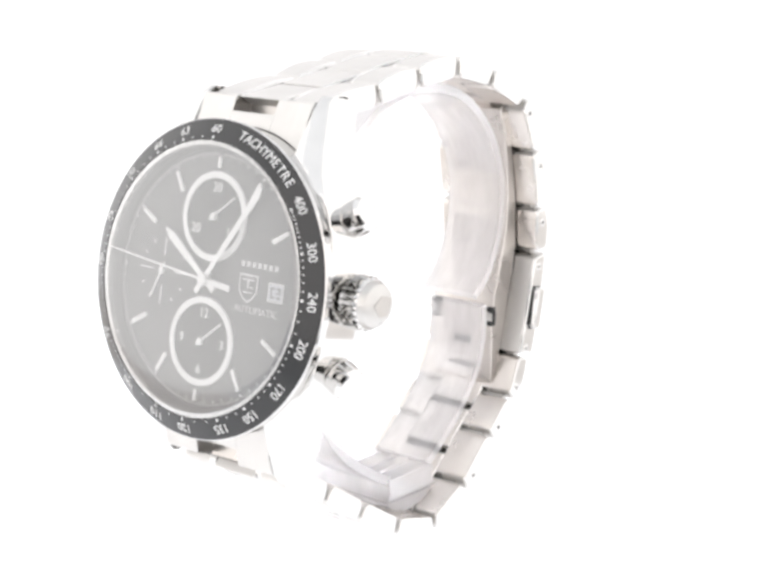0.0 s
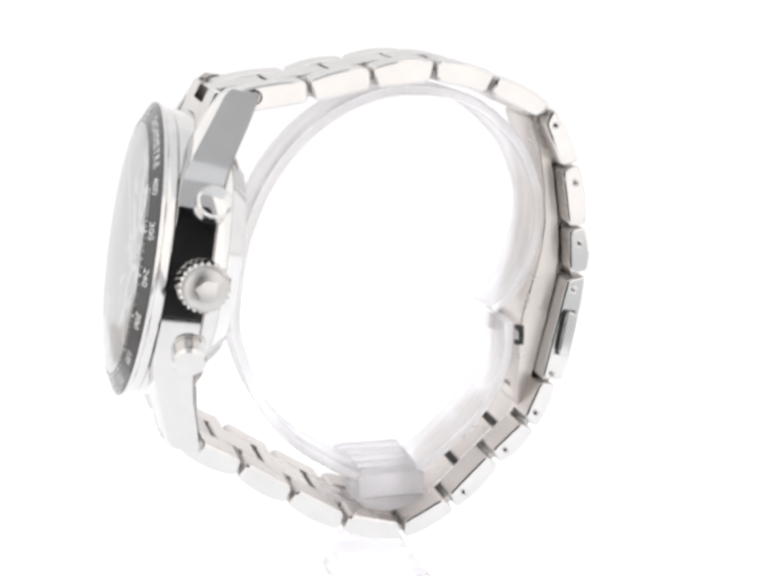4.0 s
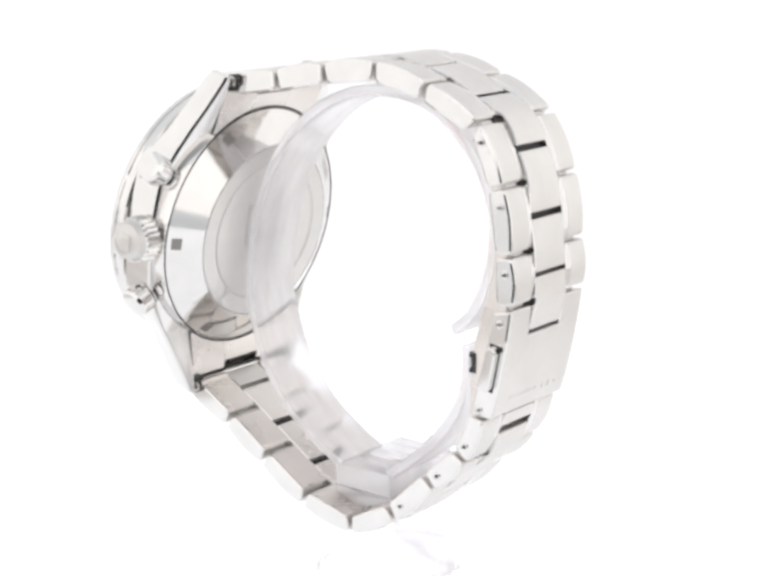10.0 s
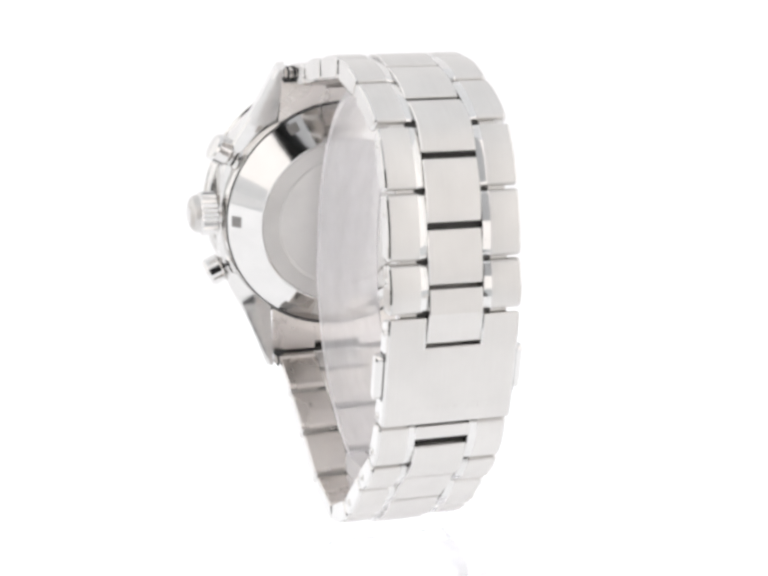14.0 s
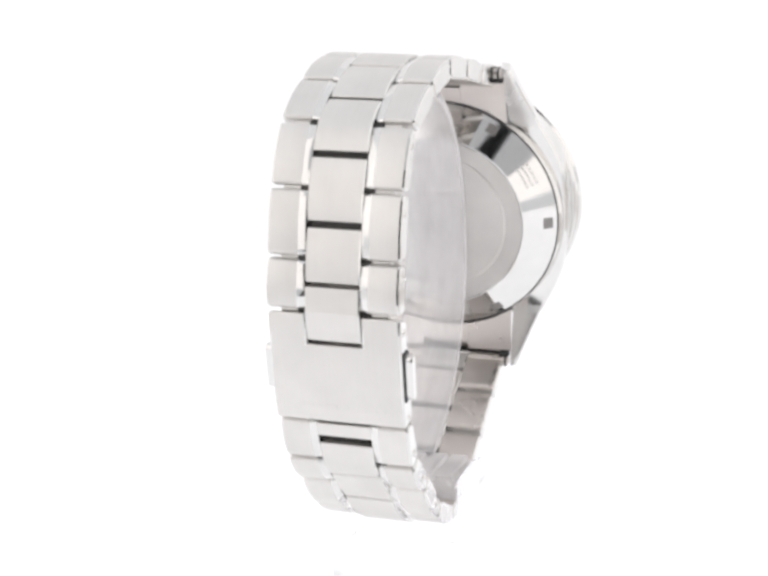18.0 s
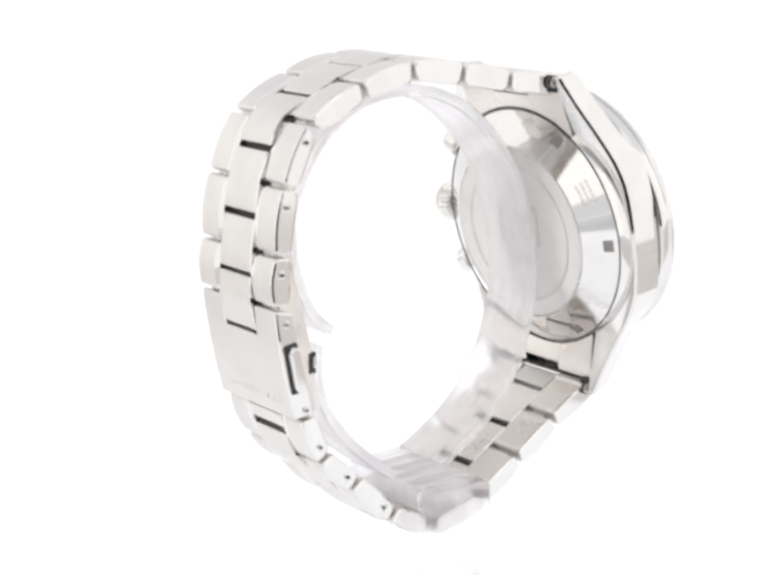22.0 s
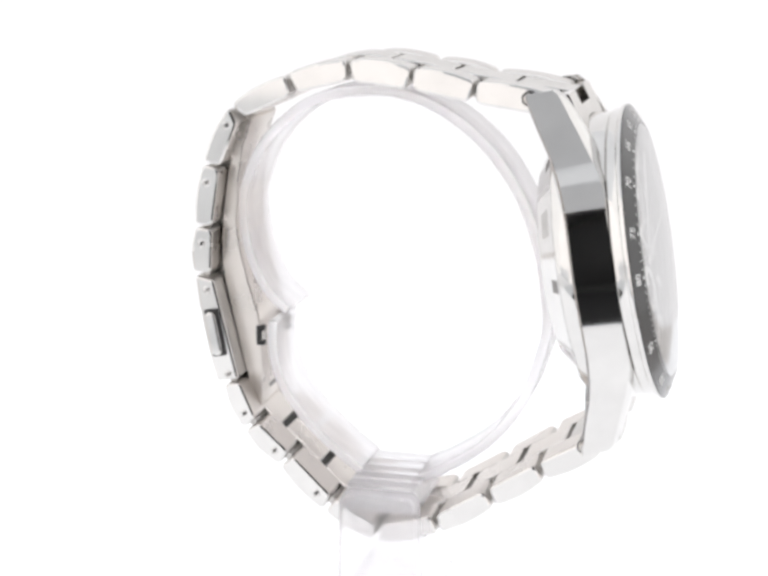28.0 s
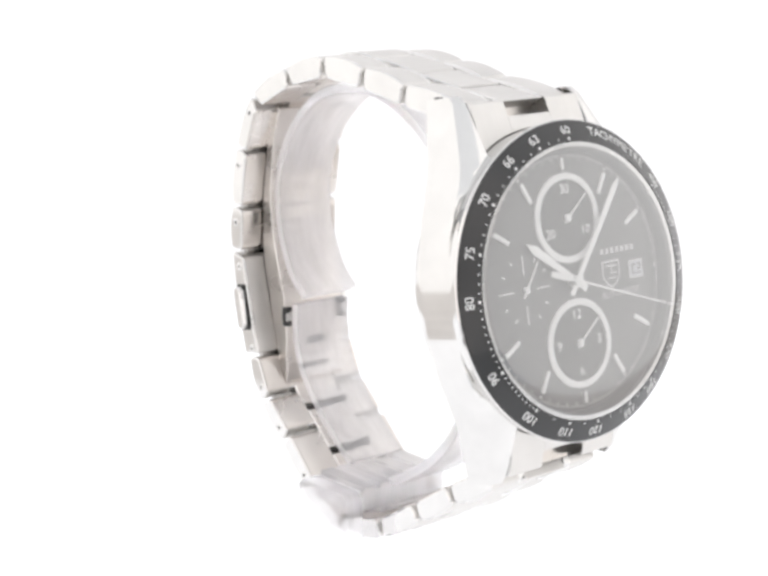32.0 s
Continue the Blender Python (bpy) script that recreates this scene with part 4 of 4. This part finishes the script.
        part("emblem_bar", bm, GREY_PRINT, dial)
    # line of print over the emblem as plain bars, and the word below it
    for k in range(7):
        bm = bmesh.new()
        box(bm, 5.75 + k * 0.98, 6.35 + k * 0.98, 2.65, 3.4, 0.0, 0.04)
        part("print_bar", bm, GREY_PRINT, dial)
    bm = lettering("AUTOMATIC", 1.35)
    bm.transform(Matrix.Translation((9.1, -2.85, 0.04)))
    part("dial_word", bm, GREY_PRINT, dial)


def baton_hand(u, a, dial):
    bm = bmesh.new()
    m = Matrix.Translation((0, u, 0)) @ Matrix.Rotation(-radians(a), 4, "Z")
    box(bm, -0.14, 0.14, -0.9, 4.6, 0.35, 0.5, 0.04, m, 1)
    b2 = bmesh.new()
    lathe(b2, [(0, 0.62), (0.45, 0.62), (0.55, 0.5), (0.55, 0.05)], 24)
    b2.transform(Matrix.Translation((0, u, 0)))
    part("counter_hand", bm, WHITE_PRINT, dial)
    part("hand_hub", b2, SILVER_MARK, dial, smooth=40)


build_case()


def hand(name, outline, z0, z1, mat, label):
    """A hand that points along y, with its pivot at the origin."""
    bm = bmesh.new()
    top = [bm.verts.new((x, y, z1)) for x, y in outline]
    low = [bm.verts.new((x, y, z0)) for x, y in outline]
    bm.faces.new(top)
    bm.faces.new(low[::-1])
    n = len(outline)
    for i in range(n):
        bm.faces.new((top[i], low[i], low[(i + 1) % n], top[(i + 1) % n]))
    return part(name, bm, mat, WATCH, label)


HOUR = hand("hour_hand", [(-0.42, -2.2), (0.42, -2.2), (0.42, 2.0), (0.62, 8.6), (0.0, 10.3), (-0.62, 8.6), (-0.42, 2.0)], 0.62, 0.78, SILVER_MARK, "silver baton hour hand")
MINUTE = hand("minute_hand", [(-0.38, -2.2), (0.38, -2.2), (0.38, 3.0), (0.48, 14.6), (0.0, 16.0), (-0.48, 14.6), (-0.38, 3.0)], 0.9, 1.05, SILVER_MARK, "silver baton minute hand")
SECONDS = hand("seconds_hand", [(-0.4, -5.2), (0.4, -5.2), (0.4, -2.2), (0.16, -1.0), (0.1, 17.4), (-0.1, 17.4), (-0.16, -1.0), (-0.4, -2.2)], 1.18, 1.28, WHITE_PRINT, "thin white central seconds hand")
SMALL = hand("small_seconds_hand", [(-0.16, -1.2), (0.16, -1.2), (0.1, 4.2), (-0.1, 4.2)], 0.3, 0.42, WHITE_PRINT, "thin hand of the small seconds")


def small_hub():
    b = bmesh.new()
    lathe(b, [(0, 0.55), (0.4, 0.55), (0.5, 0.45), (0.5, 0.0)], 24)
    b.transform(Matrix.Translation((-8.75, 0, 0)))
    return b


bm = bmesh.new()
lathe(bm, [(0, 1.5), (0.6, 1.5), (0.8, 1.35), (0.8, 0.0)], 32)
part("hand_hub", small_hub(), SILVER_MARK, WATCH, "", CASE, smooth=40)
part("hand_cap", bm, SILVER_MARK, WATCH, "", CASE, smooth=40)


# ---------------------------------------------------------------- the display stand
STAND = tagged(new("display_stand"), label="clear plastic c-ring watch display stand holding the bracelet", category="display stand")


def frost_edges(bm):
    """The cut edges of the bent sheet take the frosted slot 1."""
    bmesh.ops.recalc_face_normals(bm, faces=bm.faces)
    for f in bm.faces:
        f.material_index = 1 if abs(f.normal.x) > 0.4 else 0


def build_stand():
    upper = [(14.6, -58.9), (18.0, -55.6), (20.5, -50.2), (21.4, -44.5), (20.9, -40.0), (17.6, -33.2), (10.4, -27.2), (1.0, -25.5), (-6.8, -27.2), (-13.8, -31.7), (-19.4, -38.6), (-23.0, -47.5), (-24.4, -57.2), (-23.7, -62.6), (-20.9, -70.4), (-15.8, -77.0), (-9.6, -81.4), (-5.8, -83.4)]
    lower = [(17.0, -60.6), (17.0, -65.5), (15.5, -70.5), (11.7, -75.8), (6.9, -80.2), (3.2, -83.0)]
    bm = bmesh.new()
    strip_solid(bm, smooth_path(upper), 1.5, -5.3, 4.9, 0.35)
    frost_edges(bm)
    part("ring_arc", bm, [PLASTIC, PLASTIC_EDGE], STAND, "clear curved upper band of the stand", UP, smooth=40)
    bm = bmesh.new()
    strip_solid(bm, smooth_path(lower), 1.5, -5.3, 4.9, 0.35)
    frost_edges(bm)
    part("ring_end", bm, [PLASTIC, PLASTIC_EDGE], STAND, "clear short lower band of the stand", UP, smooth=40)
    # block with grooves across its top, turned so that they run along the strap
    bm = bmesh.new()
    top = []
    for k in range(5):
        x = 4.6 - 3.2 * k
        top += [(x, -83.0), (x - 2.3, -83.0), (x - 2.5, -83.6), (x - 3.0, -83.6)]
    side = [(-11.5, -83.6), (-11.5, -84.4), (-11.1, -84.7), (-11.1, -85.1), (-11.5, -85.4), (-11.5, -86.6), (4.8, -86.6), (5.2, -86.2), (5.2, -83.0)]
    outline = [(-x, z) for x, z in top + side]
    prism(bm, outline, -6.4, 3.8)
    bm.transform(Matrix.Rotation(math.pi / 2, 4, "Z"))
    part("clamp_block", bm, PLASTIC_BLOCK, STAND, "clear grooved block under the ring", UP)
    # rounded keel of the block that sits in the bend of the bracelet
    bm = bmesh.new()
    prism(bm, [(-6.6, -86.7), (-6.6, -87.3), (-5.4, -88.2), (-3.6, -88.8), (-1.4, -89.0), (0.8, -88.6), (2.6, -88.0), (3.8, -87.2), (3.8, -86.7)], -6.0, 5.2, 0.25)
    part("block_keel", bm, PLASTIC_BLOCK, STAND, "milky rounded keel of the block", UP, smooth=40)
    bm = bmesh.new()
    prism(bm, [(-7.6, -84.0), (-6.6, -83.0), (3.0, -83.0), (4.0, -84.0), (4.4, -103.9), (-8.2, -103.9)], -14.8, -11.6, 0.5)
    part("side_arm", bm, PLASTIC_FOOT, STAND, "clear upright arm beside the bracelet", UP, smooth=30)
    bm = bmesh.new()
    prism(bm, [(-7.0, -97.6), (3.2, -97.6), (4.4, -99.0), (4.6, -103.95), (-8.4, -103.95), (-8.2, -99.0)], -11.5, 8.2, 0.6)
    part("foot", bm, PLASTIC_FOOT, STAND, "clear foot of the stand", UP, smooth=30)


build_stand()


# ---------------------------------------------------------------- movement
def motions():
    times = [float(t) for t in range(33)]
    for thing in (WATCH, STAND, TURNTABLE):
        walk(thing, [(t, pose(0, 0, 0, 0, 0, turn_angle(t))) for t in times])
    walk(HOUR, [(0.0, CASE @ pose(0, 0, 0, 0, 0, -305.0)), (32.0, CASE @ pose(0, 0, 0, 0, 0, -305.3))])
    walk(MINUTE, [(0.0, CASE @ pose(0, 0, 0, 0, 0, -34.0)), (32.0, CASE @ pose(0, 0, 0, 0, 0, -37.2))])
    walk(SECONDS, [(t, CASE @ pose(0, 0, 0, 0, 0, -(276.0 + 6.0 * t))) for t in times[::2]])
    walk(SMALL, [(t, CASE @ pose(-0.00875, 0, 0, 0, 0, -(203.0 + 6.0 * t))) for t in times[::2]])


motions()
